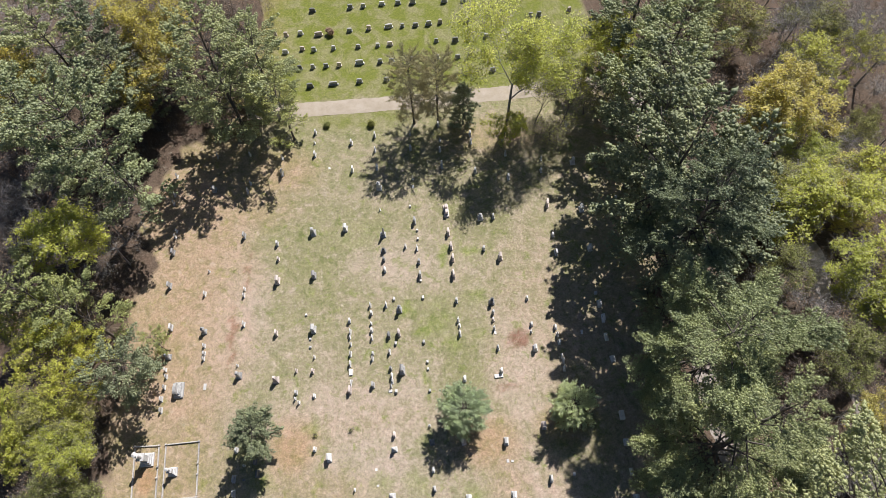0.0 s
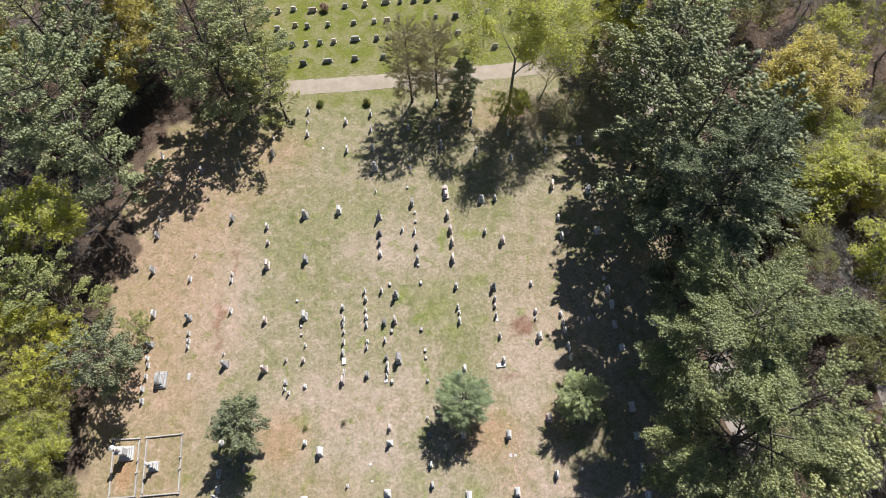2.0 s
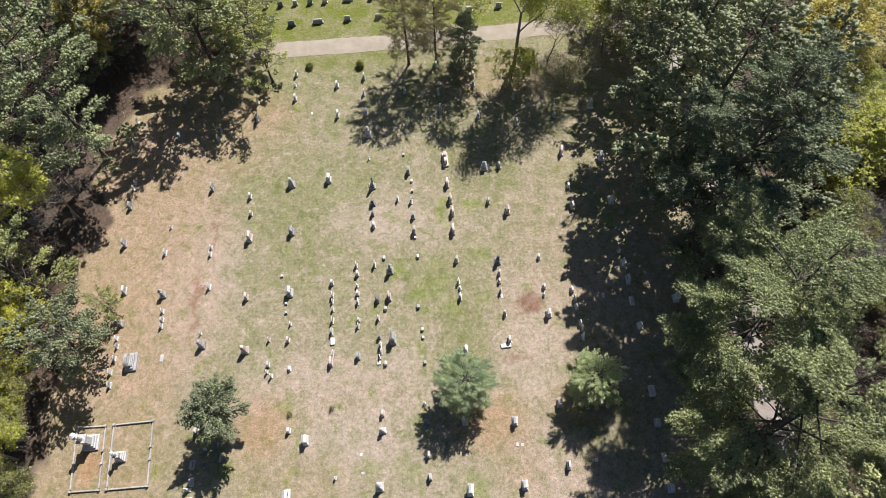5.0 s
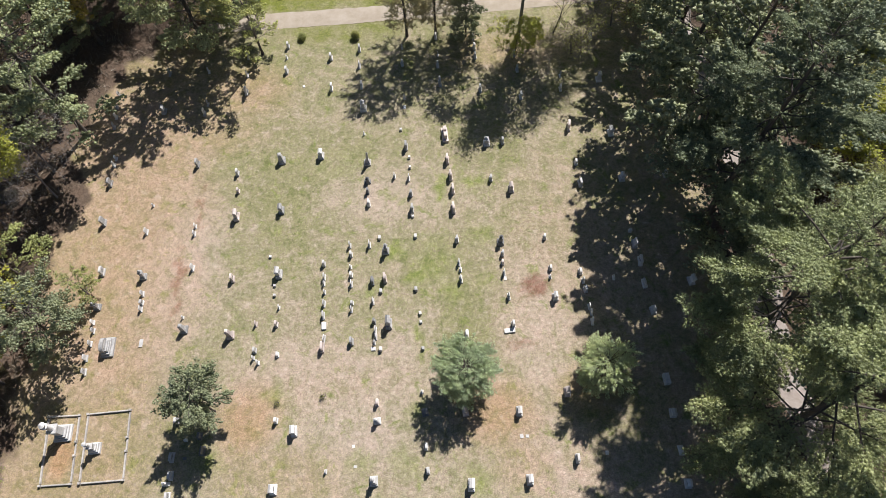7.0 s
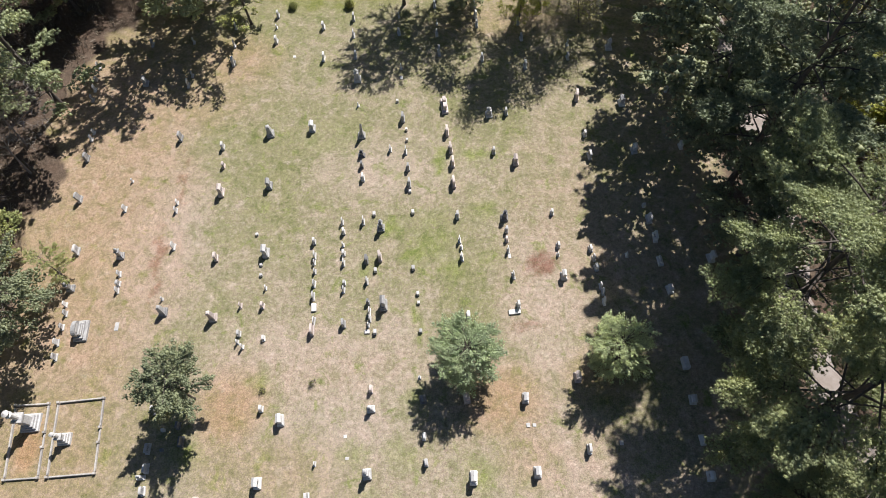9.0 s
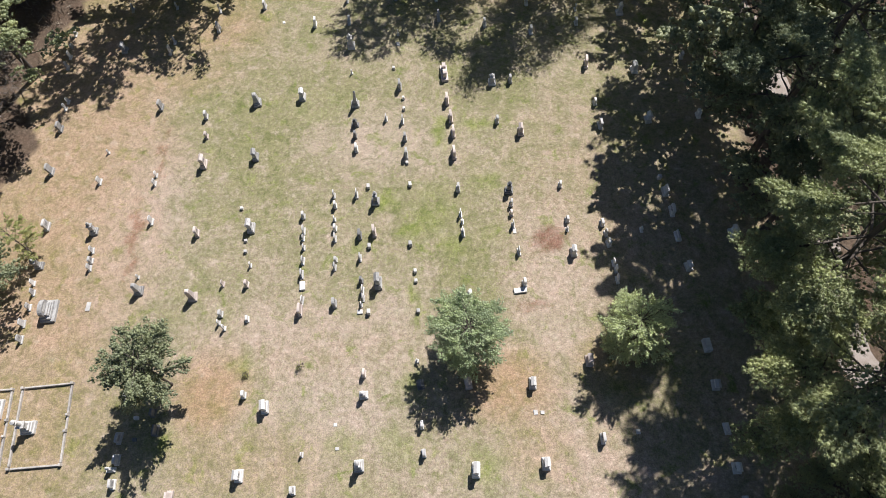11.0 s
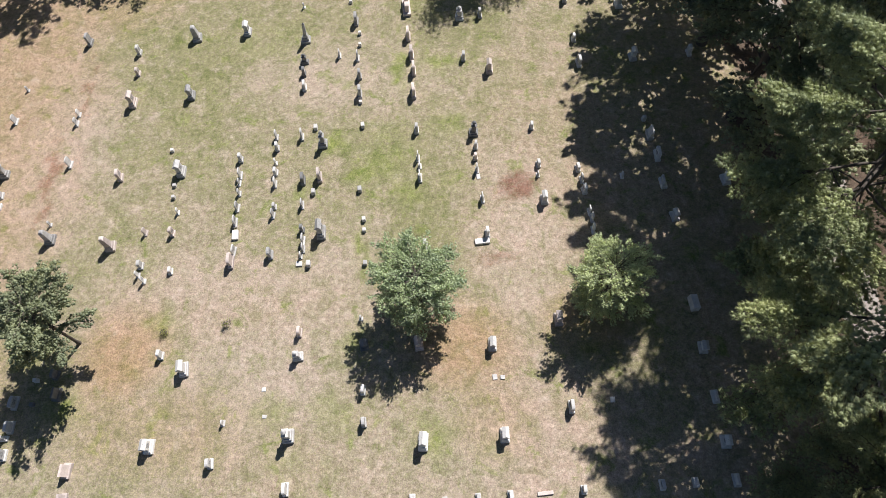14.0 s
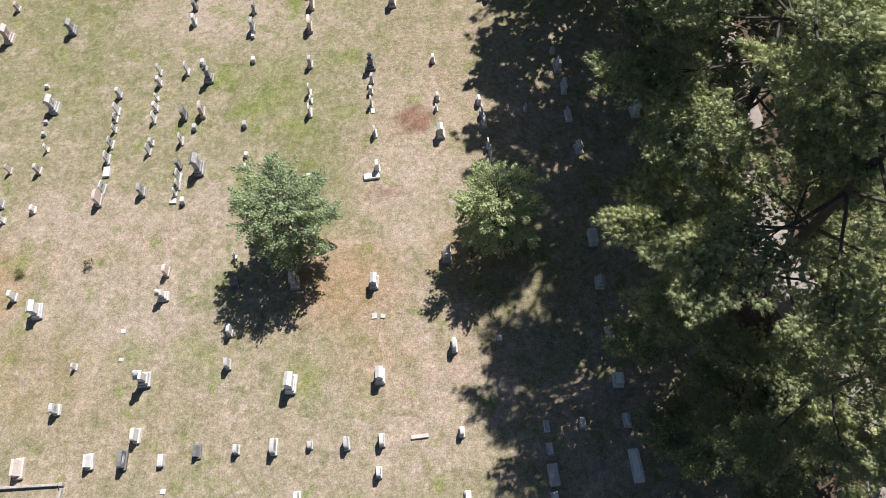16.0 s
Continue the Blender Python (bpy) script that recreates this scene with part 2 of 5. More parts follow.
# ---- mesh helpers ----
def mesh_object(name, verts, faces, material, parent=None, label="", smooth=False):
    me = bpy.data.meshes.new(name)
    me.from_pydata([tuple(v) for v in verts] if not isinstance(verts, np.ndarray) else verts.tolist(), [], faces)
    me.materials.append(material)
    if smooth:
        me.polygons.foreach_set("use_smooth", [True] * len(me.polygons))
    me.update()
    ob = new(name, me)
    ob.parent = parent
    if label:
        tagged(ob, label)
    return ob


def part(name, bm, material, parent=None, label=""):
    me = bpy.data.meshes.new(name)
    bm.to_mesh(me)
    bm.free()
    me.materials.append(material)
    ob = new(name, me)
    ob.parent = parent
    if label:
        tagged(ob, label)
    return ob


def holder(name, label, category, group="", kind=""):
    return tagged(new(name), label, category, group, kind)


def quick_mesh(name, verts, tris, material, parent=None):
    """A triangle mesh straight from arrays."""
    me = bpy.data.meshes.new(name)
    me.vertices.add(len(verts))
    me.vertices.foreach_set("co", np.asarray(verts, np.float32).ravel())
    n = len(tris)
    me.loops.add(n * 3)
    me.loops.foreach_set("vertex_index", np.asarray(tris, np.int32).ravel())
    me.polygons.add(n)
    me.polygons.foreach_set("loop_start", np.arange(0, n * 3, 3, dtype=np.int32))
    me.polygons.foreach_set("loop_total", np.full(n, 3, np.int32))
    me.materials.append(material)
    me.update(calc_edges=True)
    me.validate()
    ob = new(name, me)
    ob.parent = parent
    return ob


def box(bm, cx, cy, z0, z1, sx, sy, top=1.0, bevel=0.0, top_y=None, rough=0.0):
    """An upright block, tapered to top (top_y), with worn edges."""
    r = bmesh.ops.create_cube(bm, size=1.0)
    for v in r["verts"]:
        up = v.co.z > 0
        kx = top if up else 1.0
        ky = (top if top_y is None else top_y) if up else 1.0
        v.co = Vector((cx + v.co.x * sx * kx, cy + v.co.y * sy * ky, z1 if up else z0))
    if bevel:
        edges = list({e for v in r["verts"] for e in v.link_edges})
        bmesh.ops.bevel(bm, geom=edges, offset=bevel, segments=1, affect="EDGES")
    return bm


def lathe(bm, profile, sides=10):
    rings = []
    for r, z in profile:
        rings.append([bm.verts.new((r * math.cos(2 * math.pi * i / sides), r * math.sin(2 * math.pi * i / sides), z)) for i in range(sides)])
    for a, b in zip(rings, rings[1:]):
        for i in range(sides):
            bm.faces.new((a[i], a[(i + 1) % sides], b[(i + 1) % sides], b[i]))
    bm.faces.new(rings[-1])
    bm.faces.new(rings[0][::-1])
    return bm


def prism(bm, outline, depth):
    """An outline in y and z drawn out along x, centred."""
    a = [bm.verts.new((-depth / 2, y, z)) for y, z in outline]
    b = [bm.verts.new((depth / 2, y, z)) for y, z in outline]
    n = len(outline)
    bm.faces.new(a[::-1])
    bm.faces.new(b)
    for i in range(n):
        bm.faces.new((a[i], a[(i + 1) % n], b[(i + 1) % n], b[i]))
    bmesh.ops.recalc_face_normals(bm, faces=bm.faces)
    edges = [e for e in bm.edges if abs(e.verts[0].co.x - e.verts[1].co.x) < 1e-6]
    bmesh.ops.bevel(bm, geom=edges, offset=0.012, segments=1, affect="EDGES")
    return bm


# ---- ground: one sheet to the horizon ----
def smooth_step(a, b, x):
    t = np.clip((x - a) / (b - a), 0, 1)
    return t * t * (3 - 2 * t)


def spot(x, y, cx, cy, rx, ry, turn=0.0):
    c, s = math.cos(radians(turn)), math.sin(radians(turn))
    u, v = (x - cx) * c + (y - cy) * s, -(x - cx) * s + (y - cy) * c
    return np.clip(1.4 - np.sqrt((u / rx) ** 2 + (v / ry) ** 2), 0, 1)


def wobble(x, y, size, amount, seed):
    return amount * (np.sin(x / size + seed) * np.cos(y / size * 1.3 + seed * 2.1) + 0.5 * np.sin(x / size * 2.7 + y / size * 2.1 + seed * 3.3))


def road_y(x):
    """The centre line of the drive between the two lawns."""
    return 69.5 + 0.05 * (x + 15) + 0.0006 * (x + 15) ** 2


def left_edge(y):
    return np.interp(y, (-40, 7, 16, 24, 36, 50, 58, 66, 71), (-42, -45.8, -45, -44.2, -45.5, -46, -44, -38, -30))


def build_ground():
    steps = np.concatenate(([-2500, -900, -400, -200, -130, -100], np.arange(-84, 84.1, 0.7), [100, 130, 200, 400, 900, 2500]))
    ys = np.concatenate(([-2500, -900, -400, -150, -70, -40], np.arange(-26, 116.1, 0.7), [130, 160, 220, 400, 900, 2500]))
    gx, gy = np.meshgrid(steps, ys)
    x, y = gx.ravel(), gy.ravel()
    z = 0.02 * np.sin(x * 0.9 + 1.3 * np.sin(y * 0.7)) * np.cos(y * 0.8) - 0.02
    z = z * (np.abs(x) < 90) * (np.abs(y - 45) < 75)
    nx, ny = len(steps), len(ys)
    idx = np.arange(nx * ny).reshape(ny, nx)
    faces = np.stack([idx[:-1, :-1], idx[:-1, 1:], idx[1:, 1:], idx[1:, :-1]], -1).reshape(-1, 4)
    ground = mesh_object("ground", np.stack([x, y, z], 1), faces.tolist(), GROUND, smooth=True)
    wx = x + wobble(x, y, 3.1, 0.9, 1.0)
    wy = y + wobble(x, y, 2.7, 0.8, 4.0)
    ry = road_y(x)
    inside_left = smooth_step(-1.8, 1.4, wx + wobble(x, y, 1.3, 0.8, 3.0) + wobble(x, y, 6.5, 1.0, 5.0) - left_edge(y))
    inside_right = 1 - smooth_step(27.5, 32.0, wx + 0 * y)
    main = inside_left * inside_right * (wy < ry)
    far_left = np.interp(y, (70, 76, 90, 130), (-36, -34, -33, -36))
    far = smooth_step(-1.0, 1.5, wx - far_left) * (1 - smooth_step(25, 29, wx)) * smooth_step(-0.5, 0.7, wy - ry - 1.6)
    verge = smooth_step(63.5, 66.5, wy) * (wy < ry) * smooth_step(-24, -20, wx) * (1 - smooth_step(-9, -5, wx)) * 0.75
    litter = np.clip(1 - main - far, 0, 1) * (1 - (np.abs(y - ry) < 4.5) * (x > -33) * (x < 26))
    sx, sy = x + wobble(x, y, 0.8, 0.5, 2.0), y + wobble(x, y, 0.7, 0.45, 6.0)
    soil = np.maximum.reduce([spot(sx, sy, 9.7, 27.3, 2.0, 1.7, 5), 0.75 * spot(sx, sy, 7.6, 20.6, 2.2, 1.0), 0.97 * spot(sx, sy, -30.7, 29.0, 0.75, 5.6, 4), 0.5 * spot(sx, sy, -28.6, 30.5, 0.7, 3.4, 4),
                              0.78 * spot(sx, sy, -29.6, 39.5, 0.4, 6.5, 3), 0.55 * spot(sx, sy, -35.0, 35.6, 2.4, 0.9), 0.3 * spot(sx, sy, -9.2, 15.8, 2.2, 1.6)])
    needle = np.maximum.reduce([0.82 * spot(x, y, 4.4, 13.6, 4.8, 3.8), 0.85 * spot(x, y, -21.0, 13.4, 3.8, 4.2), 0.7 * spot(x, y, 14, 15, 4, 3.4),
                                0.55 * spot(x, y, -33, 50, 11, 6), 0.6 * spot(x, y, -27.5, 57, 9, 6), 1.4 * spot(x, y, -39.5, 10.4, 1.5, 3.0), 0.62 * spot(x, y, -35, 9.5, 2.6, 2.6), 0.58 * (1 - smooth_step(-36, -21, wx)), 0.42 * spot(x, y, -18, 8, 10, 5),
                                0.5 * spot(x, y, -39, 30, 4, 9), 0.45 * spot(x, y, 7, 8, 4, 4), 0.35 * smooth_step(21, 28, wx) * (wy < ry), 0.5 * spot(x, y, 8, 62, 12, 5)])
    worn = np.maximum.reduce([spot(wx, wy, -11, 12, 8, 6), spot(wx, wy, -13, 18.6, 9, 2.6), 0.9 * spot(wx, wy, -5.5, 20.5, 3.5, 4), spot(x, y, 9.5, 22, 3.5, 8), spot(x, y, -31, 30, 5, 10), 0.8 * spot(x, y, -6, 40, 9, 4),
                              0.8 * spot(x, y, 10, 5, 6, 5), 0.6 * spot(x, y, -12, 16.5, 22, 2.2), 0.4 * (1 - smooth_step(4, 14, wy))])
    pink = np.maximum.reduce([0.95 * (1 - smooth_step(-38, -24, wx)) * smooth_step(14, 20, wy) * (1 - smooth_step(52, 60, wy)), 0.9 * spot(wx, wy, -31, 30, 4, 8), 0.75 * spot(wx, wy, 9.5, 24, 4, 6),
                              0.7 * spot(wx, wy, -13, 17.5, 9, 3), 0.55 * spot(wx, wy, 14, 31, 7, 13), 0.9 * spot(wx, wy, -20.5, 14.5, 4, 4.5), 0.7 * spot(wx, wy, 5.5, 13, 6, 5), 0.8 * spot(wx, wy, 11.2, 7, 4, 6), 0.5 * spot(wx, wy, -10, 4, 7, 4),
                              0.45 * smooth_step(14, 24, wx) * (wy < ry), 0.5 * spot(wx, wy, -27, 54, 8, 6)])
    lush_spots = np.maximum.reduce([spot(sx, sy, -24.7, 9.5, 2.2, 1.6), spot(sx, sy, 2.3, 6.9, 2.6, 2.2), spot(sx, sy, -9.2, 8.8, 2.0, 1.5), 0.8 * spot(sx, sy, 13.6, 14.2, 1.4, 3.0), 0.7 * spot(sx, sy, -1.5, 31, 2.2, 3.6), spot(sx, sy, -6.0, 32.2, 1.7, 1.4), 0.9 * spot(sx, sy, 3.3, 41.0, 1.5, 1.6), 0.8 * spot(sx, sy, -6.0, 39.1, 1.6, 0.7), 0.7 * spot(sx, sy, 3.8, 28.2, 1.4, 1.2), spot(sx, sy, -3.7, 28.8, 1.3, 1.0),
                                    0.8 * spot(sx, sy, 0.4, 26.8, 2.0, 1.5), 0.8 * spot(sx, sy, 4.1, 34.0, 2.0, 1.3), 0.8 * spot(sx, sy, -8.7, 26.8, 0.9, 1.8), 0.9 * spot(sx, sy, -3.3, 22.2, 0.8, 2.2),
                                    0.55 * spot(sx, sy, -13.3, 44.3, 4.0, 2.5), spot(sx, sy, -18.7, 15.5, 1.8, 1.3), spot(sx, sy, -20.0, 12.0, 1.5, 1.0), spot(sx, sy, -3.4, 13.7, 1.6, 1.8),
                                    spot(sx, sy, -4.7, 8.4, 2.4, 2.0), 0.8 * spot(sx, sy, -7.9, 5.4, 2.2, 1.2), spot(sx, sy, -0.5, 40.7, 0.9, 3.0), 0.8 * spot(sx, sy, 6.3, 6.2, 1.4, 1.6), 0.8 * spot(sx, sy, -4.9, 4.8, 1.5, 1.2)])
    lush_spots = lush_spots * np.interp(y, (9, 20), (0.62, 1.0))
    for name, values in (("spots", lush_spots), ("lawn", main), ("far", np.clip(far + verge, 0, 1)), ("litter", litter), ("soil", soil), ("needle", needle), ("worn", worn), ("pink", np.clip(pink, 0, 1))):
        a = ground.data.attributes.new(name, "FLOAT", "POINT")
        a.data.foreach_set("value", values.astype(np.float32))
    tagged(ground, "dry spring lawn with patchy tan and green grass and leaf litter", "ground", kind="structure")


def ribbon(name, centre, width, material, label, seed):
    """A strip of road along a centre line, with uneven edges, laid on the ground."""
    rnd = random.Random(seed)
    verts, faces = [], []
    for i, (x, y) in enumerate(centre):
        x0, y0 = centre[max(0, i - 1)]
        x1, y1 = centre[min(len(centre) - 1, i + 1)]
        d = math.hypot(x1 - x0, y1 - y0)
        nx, ny = -(y1 - y0) / d, (x1 - x0) / d
        a, b = width / 2 + rnd.uniform(-0.09, 0.09), width / 2 + rnd.uniform(-0.09, 0.09)
        for k, h in ((-a, 0.004), (-a * 0.6, 0.03), (0, 0.045), (b * 0.6, 0.03), (b, 0.004)):
            verts.append((x + nx * k, y + ny * k, h))
        if i:
            for k in range(4):
                j = i * 5 + k
                faces.append((j - 5, j - 4, j + 1, j))
    ob = mesh_object(name, verts, faces, material, smooth=True)
    return tagged(ob, label, "road", kind="structure")


build_ground()
ribbon("gravel_drive", [(x * 0.7, float(road_y(x * 0.7))) for x in range(-47, 47)], 3.0, GRAVEL, "tan gravel cemetery drive between two lawns", 3)
side = [(33.5, 71.8), (33, 65), (34.2, 56), (35.5, 44), (35.2, 30), (34.3, 19), (35.5, 11), (36.9, 4.5), (38.8, -8), (41, -24)]
line = []
for (xa, ya), (xb, yb) in zip(side, side[1:]):
    for k in range(10):
        line.append((xa + (xb - xa) * k / 10 + 0.25 * math.sin(ya + k), ya + (yb - ya) * k / 10))
ribbon("side_drive", line, 3.2, GRAVEL_GREY, "pale grey gravel drive behind the pine row", 5)
trail = [(53 + 1.2 * math.sin(k * 0.3), -10 + k) for k in range(0, 75)]
ribbon("woodland_track", trail, 2.6, GRAVEL_GREY, "pale dirt track through the bare woodland", 7)


GRAVES_1 = [
    ("wedge", "pink", -22.85, 3.12, 1.0, 0.8),
    ("wedge", "pink", -14.54, 1.83, 1.3, 0.8),
    ("wedge", "grey", -10.29, 2.11, 1.0, 0.7),
    ("die", "dark", -8.21, 2.15, 1.2, 0.9),
    ("die", "white", -7.65, 3.58, 0.9, 0.9),
    ("marker", "grey", -5.9, 2.05, 0.8, 0.35),
    ("flush", "white", -5.53, 0.28, 0.3, 0.04),
    ("wedge", "dark", -3.78, 2.52, 0.9, 0.5),
    ("die", "grey", -1.31, 2.55, 0.6, 0.7),
    ("die", "white", 0.98, 2.65, 1.0, 0.9),
    ("die", "white", 2.64, -0.39, 0.9, 0.8),
    ("die", "grey", 3.17, 2.69, 0.5, 0.5),
    ("die", "grey", 5.44, 2.72, 0.8, 0.8),
    ("die", "grey", 7.46, 0.98, 0.7, 0.8),
    ("die", "grey", 7.6, 2.86, 0.8, 0.8),
    ("ledger_x", "pink", 9.93, 3.03, 0.6, 0.12),
]
GRAVES_2 = [
    ("die", "grey", 12.52, 3.19, 0.6, 0.7),
    ("die", "white", 12.74, -0.6, 0.8, 0.8),
    ("die", "white", 17.78, 3.41, 0.7, 0.6),
    ("die", "grey", 17.85, 2.06, 0.7, 0.5),
    ("die", "white", 17.87, -0.81, 0.8, 0.7),
    ("ledger", "grey", 17.9, 0.52, 1.3, 0.5),
    ("marker", "white", 20.0, 3.52, 0.7, 0.4),
    ("wedge", "white", 22.77, 3.61, 0.9, 0.6),
    ("wedge", "white", 22.9, 0.93, 2.0, 0.8),
    ("urn", "white", -28.29, 7.37, 0.4, 1.0),
    ("die", "grey", -28.09, 9.89, 1.0, 0.8),
    ("die", "grey", -27.92, 8.14, 0.9, 0.8),
    ("die", "white", -27.87, 6.21, 0.8, 0.9),
    ("marker", "white", -26.96, 11.54, 0.3, 0.4),
    ("marker", "dark", -26.81, 9.75, 0.3, 0.3),
    ("die", "dark", -25.59, 11.91, 0.7, 0.8),
]
GRAVES_3 = [
    ("wedge", "dark", -25.14, 10.46, 1.0, 0.9),
    ("wedge", "pink", -23.05, 5.09, 1.1, 0.9),
    ("monument", "white", -17.6, 6.6, 1.0, 1.2),
    ("die", "grey", -13.07, 5.36, 0.7, 0.9),
    ("tablet", "white", -12.59, 8.13, 0.4, 0.6),
    ("flush", "white", -9.93, 10.5, 0.3, 0.05),
    ("flush", "white", -9.68, 8.54, 0.25, 0.04),
    ("urn", "grey", -7.8, 7.12, 1.0, 2.0),
    ("die", "grey", -2.63, 10.24, 0.7, 0.9),
    ("die", "grey", -2.5, 7.96, 0.7, 0.9),
    ("monument", "white", 1.72, 6.53, 1.2, 1.5),
    ("flush", "white", 6.95, 11.04, 0.4, 0.04),
    ("monument", "white", 7.42, 6.87, 1.0, 1.2),
    ("flush", "white", 7.52, 11.02, 0.3, 0.04),
    ("die", "white", 12.26, 8.73, 0.9, 1.0),
    ("flush", "white", 15.23, 9.2, 0.4, 0.1),
]
GRAVES_4 = [
    ("wedge", "white", 22.48, 9.23, 1.0, 0.7),
    ("monument", "white", 22.58, 6.14, 0.9, 0.8),
    ("tablet", "grey", -38.97, 18.93, 0.7, 0.9),
    ("die", "white", -28.15, 13.41, 0.8, 0.9),
    ("marker", "white", -25.45, 13.33, 0.4, 0.4),
    ("tablet", "grey", -21.04, 19.92, 0.4, 0.8),
    ("tablet", "white", -20.47, 19.38, 0.4, 0.9),
    ("die", "white", -17.96, 13.21, 0.6, 0.9),
    ("monument", "white", -16.04, 12.11, 1.1, 1.3),
    ("die", "pink", -7.65, 14.78, 0.7, 0.9),
    ("urn", "white", -7.6, 12.91, 0.7, 1.3),
    ("tablet", "white", -3.02, 15.78, 0.3, 0.6),
    ("monument", "dark", -2.71, 13.67, 0.8, 0.8),
    ("monument", "pink", 1.39, 13.65, 1.0, 1.1),
    ("monument", "grey", 6.89, 13.49, 1.0, 1.1),
    ("monument", "pink", 11.96, 15.33, 1.0, 1.1),
]
GRAVES_5 = [
    ("ledger", "grey", 22.28, 16.32, 1.2, 0.6),
    ("monument", "grey", 22.34, 12.88, 0.9, 0.8),
    ("tablet", "white", -39.32, 24.51, 0.5, 0.8),
    ("finial", "sooty", -39.23, 26.34, 0.8, 1.6),
    ("tablet", "grey", -39.18, 20.45, 0.7, 0.9),
    ("tablet", "grey", -39.07, 23.52, 0.6, 0.8),
    ("tablet", "grey", -39.06, 22.06, 0.6, 0.8),
    ("tablet", "grey", -34.42, 27.78, 0.6, 0.8),
    ("die", "grey", -34.31, 26.68, 0.6, 0.7),
    ("tablet", "grey", -34.27, 25.91, 0.6, 0.8),
    ("flush", "grey", -33.57, 21.99, 0.9, 0.05),
    ("tablet", "white", -29.41, 24.79, 0.3, 0.6),
    ("tapered", "sooty", -29.04, 23.36, 0.9, 1.5),
    ("tapered", "pink", -23.83, 22.57, 0.9, 1.7),
    ("tablet", "pink", -21.16, 23.76, 0.5, 0.8),
    ("die", "grey", -20.97, 20.74, 0.6, 0.8),
]
GRAVES_6 = [
    ("marker", "white", -19.44, 27.1, 0.3, 0.3),
    ("die", "pink", -18.89, 23.62, 0.6, 0.9),
    ("tablet", "white", -18.81, 25.61, 0.4, 0.7),
    ("die", "white", -18.48, 20.19, 0.6, 0.5),
    ("tablet", "grey", -13.84, 27.29, 0.5, 0.7),
    ("tablet", "grey", -13.82, 24.5, 0.8, 0.9),
    ("tablet", "grey", -13.8, 25.88, 0.7, 0.9),
    ("ledger", "white", -13.68, 23.32, 0.9, 0.2),
    ("die", "pink", -13.68, 20.86, 1.1, 1.1),
    ("tablet", "grey", -13.58, 21.8, 0.8, 0.9),
    ("tablet", "grey", -10.72, 25.08, 0.6, 0.9),
    ("die", "grey", -10.7, 25.89, 0.5, 0.6),
    ("die", "sooty", -10.55, 21.4, 0.8, 1.0),
    ("tablet", "grey", -8.37, 26.0, 0.7, 0.9),
    ("ledger", "white", -8.2, 20.56, 0.4, 0.12),
    ("die", "dark", -8.18, 23.62, 0.5, 0.8),
]
GRAVES_7 = [
    ("tablet", "grey", -8.11, 21.2, 0.4, 0.8),
    ("tablet", "grey", -8.04, 22.58, 0.8, 1.0),
    ("tablet", "grey", -7.96, 21.85, 0.6, 0.9),
    ("marker", "grey", -7.53, 27.19, 0.5, 0.45),
    ("marker", "grey", -7.42, 20.47, 0.5, 0.5),
    ("monument", "sooty", -6.57, 23.32, 1.2, 1.7),
    ("marker", "grey", -3.59, 27.3, 0.5, 0.45),
    ("marker", "white", -3.14, 24.43, 0.4, 0.4),
    ("marker", "white", -3.08, 23.44, 0.35, 0.3),
    ("marker", "grey", -2.88, 20.44, 0.4, 0.4),
    ("die", "white", 1.88, 21.88, 0.8, 0.8),
    ("ledger_x", "white", 6.52, 22.14, 1.2, 0.2),
    ("tablet", "grey", 6.69, 26.09, 0.7, 0.9),
    ("die", "white", 6.96, 22.79, 0.7, 1.0),
    ("monument", "grey", 11.81, 25.84, 0.9, 1.2),
    ("tablet", "white", 15.1, 27.71, 0.6, 0.9),
]
GRAVES_8 = [
    ("die", "white", 15.19, 26.61, 0.7, 0.9),
    ("tablet", "white", 15.38, 24.59, 0.6, 0.9),
    ("tablet", "white", 15.49, 22.86, 0.7, 1.0),
    ("tablet", "white", 15.52, 23.9, 0.6, 0.9),
    ("tablet", "white", 18.52, 27.97, 0.5, 0.6),
    ("wedge", "white", 21.81, 27.14, 1.1, 0.8),
    ("monument", "white", 22.22, 23.97, 0.9, 0.9),
    ("monument", "white", 26.99, 27.29, 1.0, 1.3),
    ("die", "white", -39.53, 30.62, 1.0, 1.1),
    ("tablet", "grey", -35.43, 35.7, 0.7, 0.9),
    ("finial", "sooty", -34.74, 29.9, 0.8, 1.7),
    ("tablet", "white", -29.68, 35.25, 0.6, 0.8),
    ("tablet", "grey", -29.18, 30.77, 0.7, 1.0),
    ("die", "pink", -24.41, 29.25, 0.8, 1.1),
    ("marker", "white", -20.38, 31.93, 0.3, 0.3),
    ("marker", "white", -19.56, 28.28, 0.3, 0.25),
]
